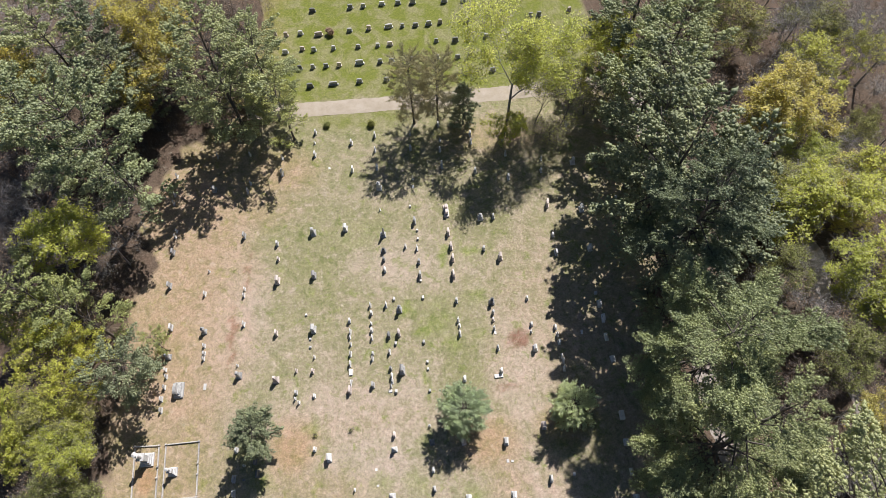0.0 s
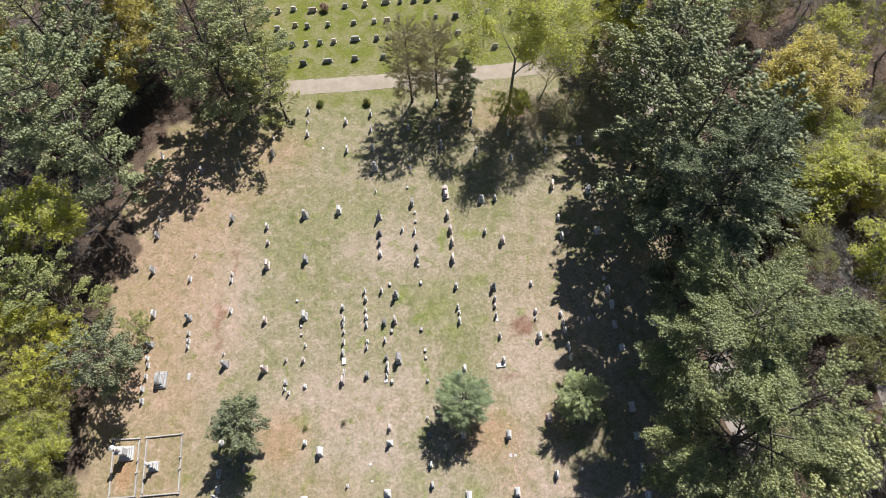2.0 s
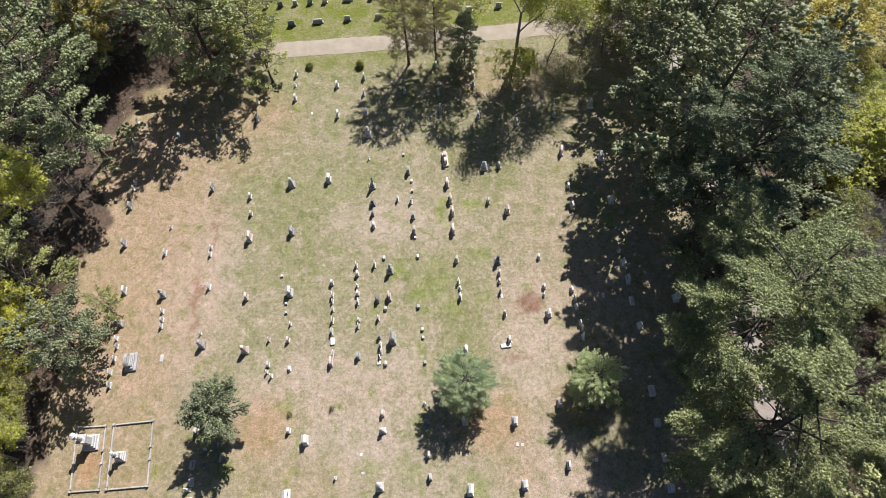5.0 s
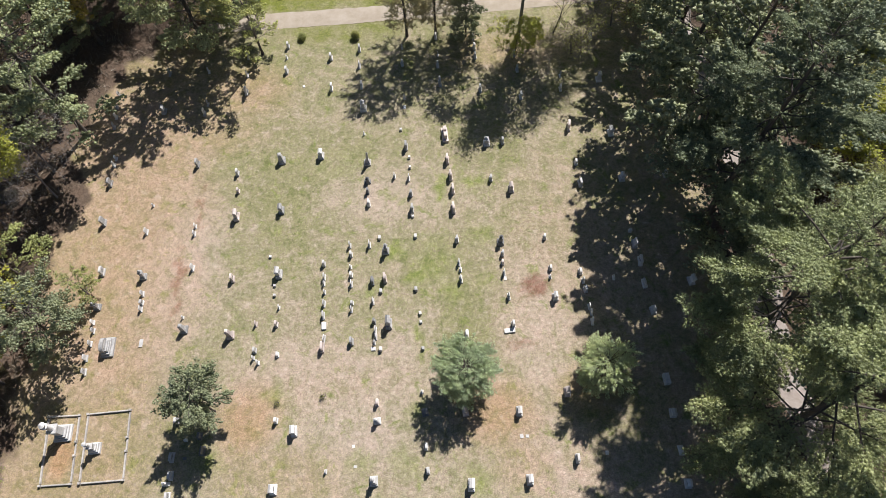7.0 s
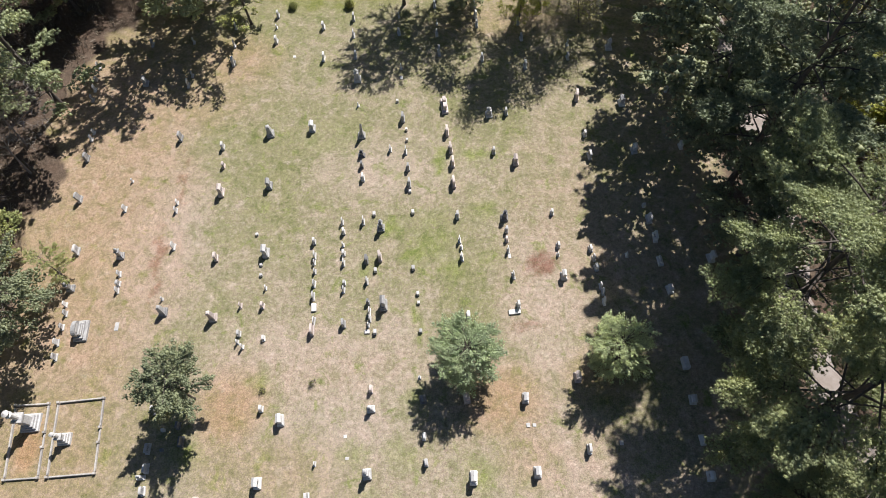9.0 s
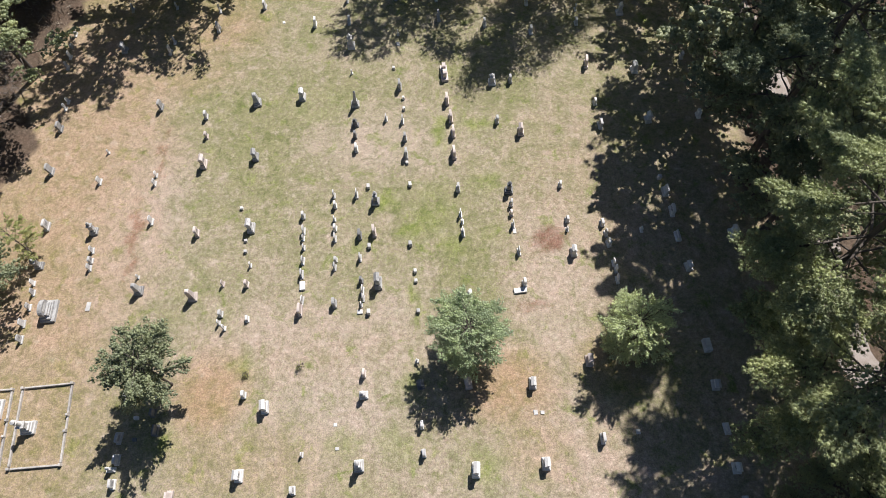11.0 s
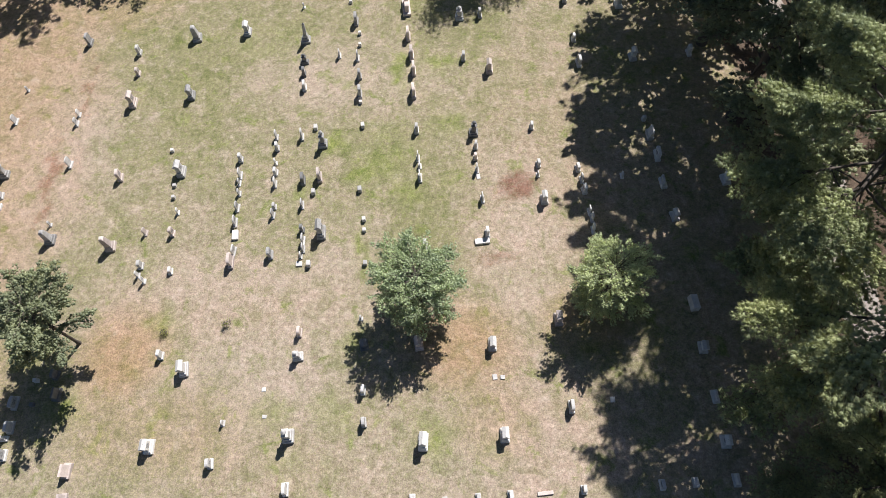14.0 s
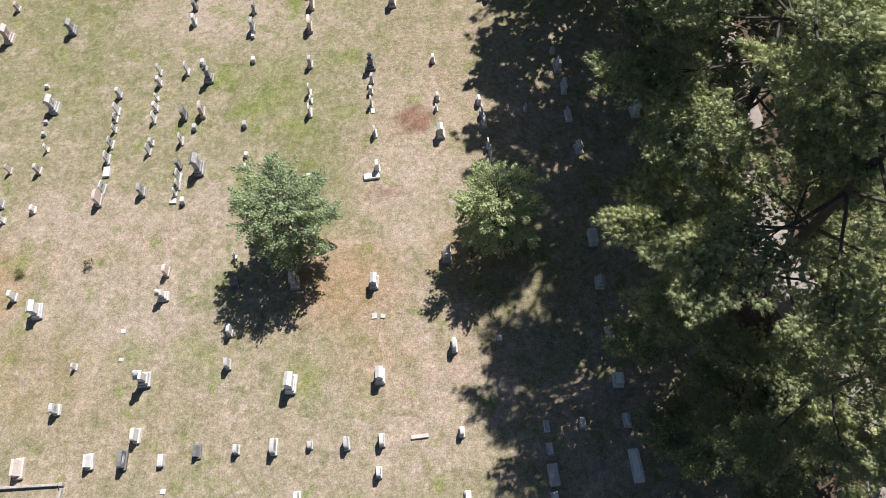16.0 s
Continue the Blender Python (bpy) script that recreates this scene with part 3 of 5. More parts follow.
GRAVES_9 = [
    ("monument", "grey", -19.16, 29.65, 1.1, 1.4),
    ("die", "grey", -14.13, 30.74, 0.6, 0.9),
    ("tablet", "grey", -13.97, 28.33, 0.5, 0.7),
    ("tablet", "grey", -13.96, 29.12, 0.7, 1.0),
    ("tablet", "grey", -11.22, 33.03, 0.6, 1.0),
    ("die", "grey", -11.05, 31.84, 0.6, 0.9),
    ("tablet", "grey", -11.03, 30.28, 0.4, 0.7),
    ("die", "grey", -10.92, 29.27, 0.6, 0.8),
    ("tablet", "grey", -10.87, 28.15, 0.7, 0.9),
    ("tablet", "grey", -8.96, 33.01, 0.7, 1.1),
    ("die", "dark", -8.51, 28.39, 0.9, 1.0),
    ("marker", "white", -7.82, 33.94, 0.5, 0.4),
    ("die", "pink", -7.09, 28.67, 1.0, 1.2),
    ("urn", "sooty", -7.05, 32.17, 0.9, 1.9),
    ("marker", "white", -3.64, 33.99, 0.5, 0.4),
    ("die", "grey", 1.18, 33.3, 0.7, 1.0),
]
GRAVES_10 = [
    ("tablet", "white", 1.32, 30.35, 0.6, 1.0),
    ("tablet", "grey", 1.47, 29.54, 0.5, 0.6),
    ("tablet", "white", 1.49, 28.35, 0.8, 1.0),
    ("urn", "dark", 6.2, 32.89, 0.8, 1.6),
    ("die", "pink", 6.27, 30.22, 0.5, 0.7),
    ("die", "grey", 6.34, 31.37, 0.6, 0.9),
    ("tablet", "grey", 6.36, 28.95, 0.6, 1.0),
    ("flush", "white", 6.44, 28.36, 0.5, 0.05),
    ("die", "grey", 11.33, 33.32, 0.6, 0.7),
    ("tablet", "white", 11.48, 28.3, 0.4, 0.6),
    ("die", "grey", 11.59, 29.35, 0.6, 0.7),
    ("die", "white", 14.89, 28.83, 0.7, 0.7),
    ("marker", "white", 21.21, 33.76, 0.4, 0.5),
    ("wedge", "grey", 21.47, 32.08, 1.1, 1.0),
    ("die", "white", 21.76, 29.9, 1.2, 0.9),
    ("die", "sooty", -41.19, 42.64, 0.9, 1.1),
]
GRAVES_11 = [
    ("die", "sooty", -40.76, 37.15, 0.9, 1.3),
    ("tablet", "white", -35.32, 39.31, 0.3, 0.6),
    ("tablet", "white", -29.73, 36.26, 0.5, 0.8),
    ("die", "grey", -25.59, 43.54, 0.7, 1.0),
    ("die", "pink", -25.18, 40.93, 0.6, 0.8),
    ("monument", "pink", -24.96, 37.38, 1.1, 1.5),
    ("monument", "sooty", -19.64, 38.05, 1.0, 1.3),
    ("urn", "dark", -9.44, 41.72, 0.6, 1.1),
    ("die", "dark", -9.39, 40.25, 0.6, 0.9),
    ("die", "grey", -9.21, 38.58, 0.8, 0.9),
    ("tablet", "grey", -6.16, 42.36, 0.6, 0.9),
    ("tablet", "grey", -4.41, 41.96, 0.7, 1.0),
    ("marker", "white", -4.28, 43.62, 0.3, 0.35),
    ("die", "sooty", -4.15, 39.72, 0.7, 1.0),
    ("die", "sooty", -4.02, 37.54, 0.9, 1.2),
    ("marker", "white", -3.95, 36.66, 0.3, 0.3),
]
GRAVES_12 = [
    ("die", "pink", 0.69, 42.05, 1.1, 1.2),
    ("die", "pink", 0.88, 37.48, 1.2, 1.2),
    ("die", "pink", 0.89, 40.11, 1.1, 1.2),
    ("die", "grey", 5.55, 41.52, 0.7, 0.9),
    ("monument", "pink", 7.94, 40.03, 1.0, 1.3),
    ("die", "white", 16.08, 43.41, 0.6, 0.8),
    ("die", "grey", 16.22, 40.44, 1.0, 1.0),
    ("monument", "white", 21.3, 40.98, 0.9, 1.2),
    ("die", "white", 26.55, 41.29, 0.8, 1.0),
    ("tablet", "grey", -42.55, 51.32, 0.6, 1.0),
    ("tablet", "white", -41.34, 45.37, 0.5, 0.9),
    ("tablet", "white", -41.29, 46.35, 0.5, 0.8),
    ("die", "sooty", -30.71, 45.05, 0.9, 1.2),
    ("tapered", "sooty", -20.23, 45.22, 1.1, 1.5),
    ("monument", "grey", -15.35, 45.73, 1.0, 1.3),
    ("tablet", "white", -10.1, 48.9, 0.3, 0.6),
]
GRAVES_13 = [
    ("obelisk", "sooty", -9.54, 44.49, 0.9, 2.2),
    ("marker", "white", -5.45, 49.36, 0.35, 0.3),
    ("die", "sooty", -4.76, 46.64, 1.0, 1.2),
    ("marker", "white", -4.35, 45.07, 0.3, 0.35),
    ("double", "pink", 0.13, 48.25, 2.2, 1.1),
    ("die", "pink", 0.36, 44.45, 1.1, 1.2),
    ("finial", "grey", 5.33, 46.83, 1.0, 1.4),
    ("die", "grey", 7.32, 46.9, 0.7, 1.0),
    ("die", "pink", 15.8, 48.85, 1.2, 1.2),
    ("monument", "white", 20.9, 47.76, 1.0, 1.3),
    ("die", "white", 26.34, 49.36, 0.6, 0.9),
    ("marker", "grey", -42.85, 54.53, 0.5, 0.5),
    ("tablet", "grey", -42.83, 56.36, 0.6, 1.1),
    ("tablet", "grey", -42.63, 52.9, 0.6, 1.0),
    ("monument", "sooty", -36.45, 53.58, 0.9, 1.3),
    ("tablet", "grey", -31.11, 53.05, 0.7, 1.2),
]
GRAVES_14 = [
    ("tablet", "grey", -30.85, 54.56, 0.5, 0.8),
    ("tablet", "grey", -26.16, 59.25, 0.6, 1.0),
    ("die", "grey", -25.92, 56.23, 0.9, 1.2),
    ("die", "grey", -20.86, 59.64, 0.8, 1.0),
    ("flush", "white", -18.41, 57.05, 0.35, 0.06),
    ("die", "white", -14.68, 56.4, 0.8, 1.2),
    ("die", "grey", -10.74, 56.66, 0.9, 0.9),
    ("finial", "grey", -10.32, 52.91, 1.0, 1.9),
    ("tablet", "white", -5.01, 54.44, 0.4, 0.8),
    ("flush", "white", -5.0, 53.0, 0.5, 0.05),
    ("die", "grey", -0.54, 59.71, 0.7, 1.0),
    ("die", "grey", -0.31, 56.67, 1.0, 1.2),
    ("die", "grey", 4.96, 55.39, 0.8, 1.0),
    ("die", "grey", 10.0, 58.48, 0.7, 1.0),
    ("die", "grey", 10.13, 53.94, 0.8, 1.0),
    ("die", "white", 15.41, 55.03, 0.7, 0.9),
]
GRAVES_15 = [
    ("tablet", "white", 15.59, 57.24, 0.5, 0.9),
    ("finial", "white", 20.58, 56.42, 0.9, 1.6),
    ("tablet", "grey", -36.78, 60.0, 0.7, 1.0),
    ("tablet", "white", -31.49, 60.11, 0.5, 0.9),
    ("tablet", "grey", -26.4, 62.37, 0.6, 1.0),
    ("tablet", "white", -21.09, 62.08, 0.4, 0.6),
    ("die", "grey", -21.06, 64.07, 0.7, 1.0),
    ("die", "grey", -15.01, 61.75, 0.8, 1.0),
    ("die", "grey", -11.21, 63.03, 0.8, 1.1),
    ("tablet", "grey", -11.09, 60.18, 0.8, 1.0),
    ("tablet", "grey", -5.36, 63.11, 0.4, 0.7),
    ("die", "grey", -5.34, 60.26, 0.7, 0.9),
    ("die", "grey", -0.74, 64.76, 0.7, 1.0),
    ("tablet", "grey", -0.5, 61.65, 0.4, 0.7),
    ("tablet", "grey", 4.39, 64.47, 0.6, 1.0),
    ("die", "grey", 4.46, 62.66, 0.7, 1.0),
]
GRAVES_16 = [
    ("die", "grey", 4.53, 61.08, 0.7, 1.0),
    ("die", "grey", 9.78, 61.19, 0.7, 1.0),
    ("die", "dark", 12.74, 63.8, 0.7, 1.0),
    ("die", "white", 20.36, 63.78, 0.7, 1.0),
]
GRAVES = GRAVES_1 + GRAVES_2 + GRAVES_3 + GRAVES_4 + GRAVES_5 + GRAVES_6 + GRAVES_7 + GRAVES_8 + GRAVES_9 + GRAVES_10 + GRAVES_11 + GRAVES_12 + GRAVES_13 + GRAVES_14 + GRAVES_15 + GRAVES_16
FAR_1 = [(-29.8, 86.5, 0.6), (-27.8, 86.2, 0.8), (-25.2, 86.5, 1.0), (-21.9, 86.1, 1.6), (-16.3, 86.8, 1.0), (-12.8, 87.1, 0.9), (-9.2, 87.4, 1.6), (-6.7, 87.5, 0.7), (-4.3, 87.5, 1.1), (-1.9, 87.7, 1.2), (0.2, 88.0, 0.8), (-23.4, 92.1, 1.2), (-16.4, 92.6, 1.1), (-14.0, 92.8, 0.9), (-10.5, 93.2, 1.2), (-7.5, 93.3, 1.1), (-4.8, 93.3, 1.2), (1.1, 93.3, 1.2), (-27.6, 82.1, 1.1), (-24.6, 82.7, 0.9), (-22.5, 82.4, 0.9), (-19.0, 82.6, 0.8), (-14.6, 82.8, 0.9), (-11.1, 82.9, 0.8), (-8.9, 83.1, 1.1), (-0.6, 83.5, 0.8), (-27.0, 78.1, 0.7), (-24.7, 78.2, 0.9), (-22.4, 78.4, 0.8), (-20.1, 78.5, 0.9)]
FAR_2 = [(-17.8, 78.6, 0.9), (-14.2, 79.0, 1.6), (-10.6, 79.0, 0.9), (-8.6, 79.2, 1.0), (-5.0, 79.3, 1.2), (-0.6, 79.5, 1.0), (-22.6, 74.0, 1.2), (-18.6, 74.4, 1.7), (-14.1, 74.7, 1.1), (-9.4, 74.9, 1.0), (2.8, 83.4, 1.2), (5.3, 83.6, 0.7), (5.2, 88.2, 1.1), (3.1, 79.5, 1.1), (5.3, 79.7, 0.9), (4.5, 75.6, 1.2), (9.1, 76.2, 1.1), (12.3, 84.2, 0.8), (8.4, 84.2, 0.9), (14.7, 84.6, 0.8), (16.8, 89.0, 0.9), (18.3, 89.0, 0.9), (18.7, 76.7, 1.0), (21.8, 76.5, 1.2), (24.1, 76.7, 1.0), (23.9, 89.9, 0.8), (13.3, 75.8, 0.9), (4.7, 93.4, 1.0), (-0.5, 95.1, 1.0), (-7.9, 95.8, 1.1)]
FAR_3 = [(-14.4, 96.5, 1.0), (-21.9, 97.2, 1.0), (-27.2, 96.9, 1.0), (9.0, 94.6, 1.0)]
FAR_GRAVES = FAR_1 + FAR_2 + FAR_3


# ---- headstones ----
ROW = 3.0   # degrees by which the rows turn from the y axis
HEAD = {
    "tablet": ("thin {c} tablet headstone with a rounded top", "headstone"),
    "die": ("{c} block headstone on a wider base", "headstone"),
    "monument": ("{c} monument with stepped base and gabled cap", "grave monument"),
    "finial": ("{c} monument crowned by a carved finial", "grave monument"),
    "obelisk": ("slender {c} obelisk on a stepped plinth", "obelisk"),
    "tapered": ("tapering {c} pillar monument with stepped base", "grave monument"),
    "urn": ("{c} pillar monument topped with an urn", "grave monument"),
    "marker": ("small low {c} grave marker block", "grave marker"),
    "flush": ("flat {c} grave plate set into the grass", "grave marker"),
    "ledger": ("low {c} ledger slab lying on the grass", "grave slab"),
    "ledger_x": ("low {c} ledger slab lying on the grass", "grave slab"),
    "wedge": ("{c} slant-faced headstone on a wide base", "headstone"),
    "double": ("long {c} double headstone on one base", "headstone"),
}
COLOUR = {"sooty": "soot-stained grey granite", "grey": "weathered grey granite", "white": "white marble", "pink": "pinkish granite", "dark": "dark polished granite"}
SIZE = {"tablet": (0.6, 0.95), "die": (0.9, 1.0), "monument": (1.05, 1.3), "finial": (0.9, 1.6), "obelisk": (0.9, 2.2), "tapered": (1.0, 1.6),
        "urn": (0.8, 1.6), "marker": (0.45, 0.4), "flush": (0.4, 0.05), "ledger": (1.0, 0.25), "ledger_x": (1.2, 0.2), "wedge": (1.1, 0.8), "double": (2.2, 1.1)}


def round_top(w, z0, z1, rise, n=7):
    pts = [(-w / 2, z0), (w / 2, z0), (w / 2, z1 - rise)]
    for k in range(1, n):
        a = math.pi * k / n
        pts.append((w / 2 * math.cos(a), z1 - rise + rise * math.sin(a)))
    return pts + [(-w / 2, z1 - rise)]


def gable(bm, z0, z1, sx, sy):
    v = [bm.verts.new(p) for p in ((-sx / 2, -sy / 2, z0), (sx / 2, -sy / 2, z0), (sx / 2, sy / 2, z0), (-sx / 2, sy / 2, z0),
                                   (0, -sy / 2 + 0.03, z1), (0, sy / 2 - 0.03, z1))]
    for f in ((3, 2, 1, 0), (0, 1, 4), (1, 2, 5, 4), (2, 3, 5), (3, 0, 4, 5)):
        bm.faces.new([v[i] for i in f])
    return bm


def inscription(parent, material, x, width, z0, z1, lines):
    """Raised bars where the carved lines stand, too weathered to read."""
    bm = bmesh.new()
    for k in range(lines):
        z = z1 - (k + 0.5) * (z1 - z0) / lines
        box(bm, x, 0, z - 0.018, z + 0.018, 0.012, width * (0.9 - 0.25 * (k % 2)))
    part("carved_lines", bm, material, parent)


def build_head(kind, colour):
    m, carved = STONE[colour], STONE["dark"] if colour != "dark" else STONE["grey"]
    label, category = HEAD[kind]
    top = holder({"obelisk": "obelisk", "marker": "grave_marker", "flush": "grave_plate", "ledger": "grave_slab", "ledger_x": "grave_slab"}.get(kind, "headstone" if kind in ("tablet", "die", "wedge", "double") else "grave_monument"),
                 label.format(c=COLOUR[colour]), category, "graves on the old lawn")
    w, h = SIZE[kind]
    B = bmesh.new
    if kind == "tablet":
        part("base", box(B(), 0, 0, -0.08, 0.12, 0.30, w + 0.12, 0.94, 0.02), m, top)
        part("tablet", prism(B(), round_top(w * 0.86, 0.12, h, w * 0.22), 0.10), m, top)
        inscription(top, carved, 0.052, w * 0.5, 0.45, 0.7, 3)
    elif kind == "die":
        part("base", box(B(), 0, 0, -0.08, 0.22, 0.40, w + 0.04, 0.96, 0.025), m, top)
        part("die", prism(B(), round_top(w * 0.82, 0.22, h, 0.10, 5), 0.24), m, top)
        inscription(top, carved, 0.122, w * 0.55, 0.42, 0.78, 4)
    elif kind == "monument":
        part("lower_base", box(B(), 0, 0, -0.08, 0.22, 0.66, w + 0.06, 0.97, 0.03), m, top)
        part("upper_base", box(B(), 0, 0, 0.22, 0.40, 0.52, w - 0.08, 0.92, 0.025), m, top)
        part("die", box(B(), 0, 0, 0.40, h - 0.28, 0.38, w * 0.68, 0.95, 0.02), m, top)
        part("cornice", box(B(), 0, 0, h - 0.28, h - 0.18, 0.48, w * 0.8, 1.0, 0.02), m, top)
        part("cap", gable(B(), h - 0.18, h, 0.46, w * 0.77), m, top)
        inscription(top, carved, 0.192, w * 0.4, 0.55, 0.9, 4)
    elif kind == "finial":
        part("lower_base", box(B(), 0, 0, -0.08, 0.24, 0.78, w, 0.96, 0.03), m, top)
        part("upper_base", box(B(), 0, 0, 0.24, 0.42, 0.6, w * 0.78, 0.92, 0.025), m, top)
        part("die", box(B(), 0, 0, 0.42, h * 0.68, 0.42, w * 0.56, 0.9, 0.02), m, top)
        part("cornice", box(B(), 0, 0, h * 0.68, h * 0.74, 0.52, w * 0.66, 1, 0.02), m, top)
        part("finial", lathe(B(), [(0.2, h * 0.74), (0.13, h * 0.79), (0.2, h * 0.86), (0.15, h * 0.92), (0.05, h * 0.96), (0.06, h)], 8), m, top)
    elif kind == "obelisk":
        part("lower_base", box(B(), 0, 0, -0.08, 0.24, w, w, 0.97, 0.03), m, top)
        part("upper_base", box(B(), 0, 0, 0.24, 0.46, w * 0.74, w * 0.74, 0.93, 0.025), m, top)
        part("plinth", box(B(), 0, 0, 0.46, 0.8, w * 0.52, w * 0.52, 0.95, 0.02), m, top)
        part("shaft", box(B(), 0, 0, 0.8, h - 0.14, w * 0.38, w * 0.38, 0.66, 0.012), m, top)
        part("point", box(B(), 0, 0, h - 0.14, h, w * 0.25, w * 0.25, 0.08), m, top)
    elif kind == "tapered":
        part("lower_base", box(B(), 0, 0, -0.08, 0.22, 0.8, w + 0.04, 0.97, 0.03), m, top)
        part("upper_base", box(B(), 0, 0, 0.22, 0.42, 0.64, w * 0.82, 0.94, 0.025), m, top)
        part("die", box(B(), 0, 0, 0.42, h - 0.14, 0.5, w * 0.64, 0.74, 0.02), m, top)
        part("cap", box(B(), 0, 0, h - 0.14, h, 0.4, w * 0.52, 0.55, 0.02), m, top)
        inscription(top, carved, 0.235, w * 0.34, 0.6, 0.95, 3)
    elif kind == "urn":
        part("lower_base", box(B(), 0, 0, -0.08, 0.22, w, w, 0.97, 0.03), m, top)
        part("upper_base", box(B(), 0, 0, 0.22, 0.4, w * 0.76, w * 0.76, 0.93, 0.025), m, top)
        part("pillar", box(B(), 0, 0, 0.4, h * 0.66, w * 0.5, w * 0.5, 0.86, 0.02), m, top)
        part("cornice", box(B(), 0, 0, h * 0.66, h * 0.72, w * 0.6, w * 0.6, 1.0, 0.02), m, top)
        part("urn", lathe(B(), [(0.09, h * 0.72), (0.06, h * 0.76), (0.15, h * 0.83), (0.19, h * 0.89), (0.14, h * 0.93), (0.16, h * 0.945), (0.04, h)], 10), m, top)
    elif kind == "marker":
        part("block", box(B(), 0, 0, -0.08, h, 0.32, w, 0.9, 0.025), m, top)
    elif kind == "flush":
        part("plate", box(B(), 0, 0, -0.08, h, 0.32, w, 0.98, 0.012), m, top)
    elif kind == "ledger":
        part("slab", box(B(), 0, 0, -0.08, h, 0.55, w, 0.96, 0.03), m, top)
    elif kind == "ledger_x":
        part("slab", box(B(), 0, 0, -0.08, h, w, 0.5, 0.97, 0.025), m, top)
    elif kind == "wedge":
        part("base", box(B(), 0, 0, -0.08, 0.24, 0.52, w, 0.97, 0.03), m, top)
        bm = B()
        r = [bm.verts.new(p) for p in ((-0.17, -w * 0.38, 0.24), (0.18, -w * 0.38, 0.24), (0.0, -w * 0.38, h), (-0.15, -w * 0.38, h),
                                       (-0.17, w * 0.38, 0.24), (0.18, w * 0.38, 0.24), (0.0, w * 0.38, h), (-0.15, w * 0.38, h))]
        for f in ((3, 2, 1, 0), (4, 5, 6, 7), (0, 1, 5, 4), (1, 2, 6, 5), (2, 3, 7, 6), (3, 0, 4, 7)):
            bm.faces.new([r[i] for i in f])
        bmesh.ops.recalc_face_normals(bm, faces=bm.faces)
        bmesh.ops.bevel(bm, geom=list(bm.edges), offset=0.015, segments=1, affect="EDGES")
        part("slant_stone", bm, m, top)
    elif kind == "double":
        part("base", box(B(), 0, 0, -0.08, 0.3, 0.8, w, 0.98, 0.03), m, top)
        for y in (-w * 0.2, w * 0.22):
            bm = prism(B(), round_top(w * 0.3, 0.3, h, 0.08, 5), 0.4)
            for v in bm.verts:
                v.co.y += y
            part("die", bm, m, top)
        part("middle_block", box(B(), 0, 0, 0.3, h * 0.72, 0.34, w * 0.16, 0.95, 0.02), m, top)
    return top


def place_graves():
    rnd = random.Random(11)
    made = {}
    for kind, colour, x, y, w, h in GRAVES:
        key = (kind, colour)
        w0, h0 = SIZE[kind]
        m = pose(x, y, 0, rnd.gauss(0, 1.6), rnd.gauss(0, 1.6), ROW + rnd.gauss(0, 3.0) + (180 if rnd.random() < 0.4 else 0))
        m = m @ Matrix.Diagonal((0.85 + 0.15 * w / w0 + rnd.uniform(-0.05, 0.08), w / w0, h / h0, 1))
        if key not in made:
            made[key] = build_head(kind, colour)
            made[key].matrix_basis = m
        else:
            copy = copy_thing(made[key], pose(0, 0, 0))
            copy.matrix_basis = m


def place_far_graves():
    rnd = random.Random(5)
    made = {}
    for x, y, w in FAR_GRAVES:
        colour = rnd.choice(("grey", "sooty", "sooty", "dark", "pink"))
        key = colour
        m = pose(x, y, 0, rnd.gauss(0, 1), rnd.gauss(0, 1), 90 + 4 + rnd.gauss(0, 2)) @ Matrix.Diagonal((1.05, w / 0.9, rnd.uniform(0.75, 1.0), 1))
        if key not in made:
            made[key] = tagged(build_head("die", colour), COLOUR[colour] + " upright headstone on the greener far lawn", "headstone", "graves on the far lawn")
            made[key].matrix_basis = m
        else:
            copy_thing(made[key], pose(0, 0, 0)).matrix_basis = m


place_graves()
place_far_graves()


# ---- family plots with granite kerbs ----
def kerb_plot(corners, gap_side, label):
    top = holder("plot_kerb", label, "grave kerb", "family plot kerbs")
    m = STONE["kerb"]
    n = len(corners)
    for i in range(n):
        (xa, ya), (xb, yb) = corners[i], corners[(i + 1) % n]
        length, ang = math.hypot(xb - xa, yb - ya), math.degrees(math.atan2(yb - ya, xb - xa))
        spans = ((0.17, length - 0.17),) if i != gap_side else ((0.17, length * 0.40 - 0.13), (length * 0.60 + 0.13, length - 0.17))
        for a, b in spans:
            bar = part("kerb_bar", box(bmesh.new(), (a + b) / 2, 0, -0.08, 0.2, b - a, 0.17, 0.985, 0.02, 0.85), m, top)
            bar.matrix_basis = pose(xa, ya, 0, 0, 0, ang)
        if i == gap_side:
            sill = part("gate_sill", box(bmesh.new(), length * 0.5, 0, -0.08, 0.13, length * 0.2 - 0.26, 0.17, 0.985, 0.015, 0.85), m, top)
            sill.matrix_basis = pose(xa, ya, 0, 0, 0, ang)
            for a in (length * 0.40, length * 0.60):
                post = part("gate_post", box(bmesh.new(), a, 0, -0.08, 0.38, 0.23, 0.23, 0.9, 0.025), m, top)
                post.matrix_basis = pose(xa, ya, 0, 0, 0, ang)
        post = part("corner_post", box(bmesh.new(), 0, 0, -0.08, 0.34, 0.25, 0.25, 0.92, 0.03), m, top)
        post.matrix_basis = pose(xa, ya, 0, 0, 0, ang)
    return top


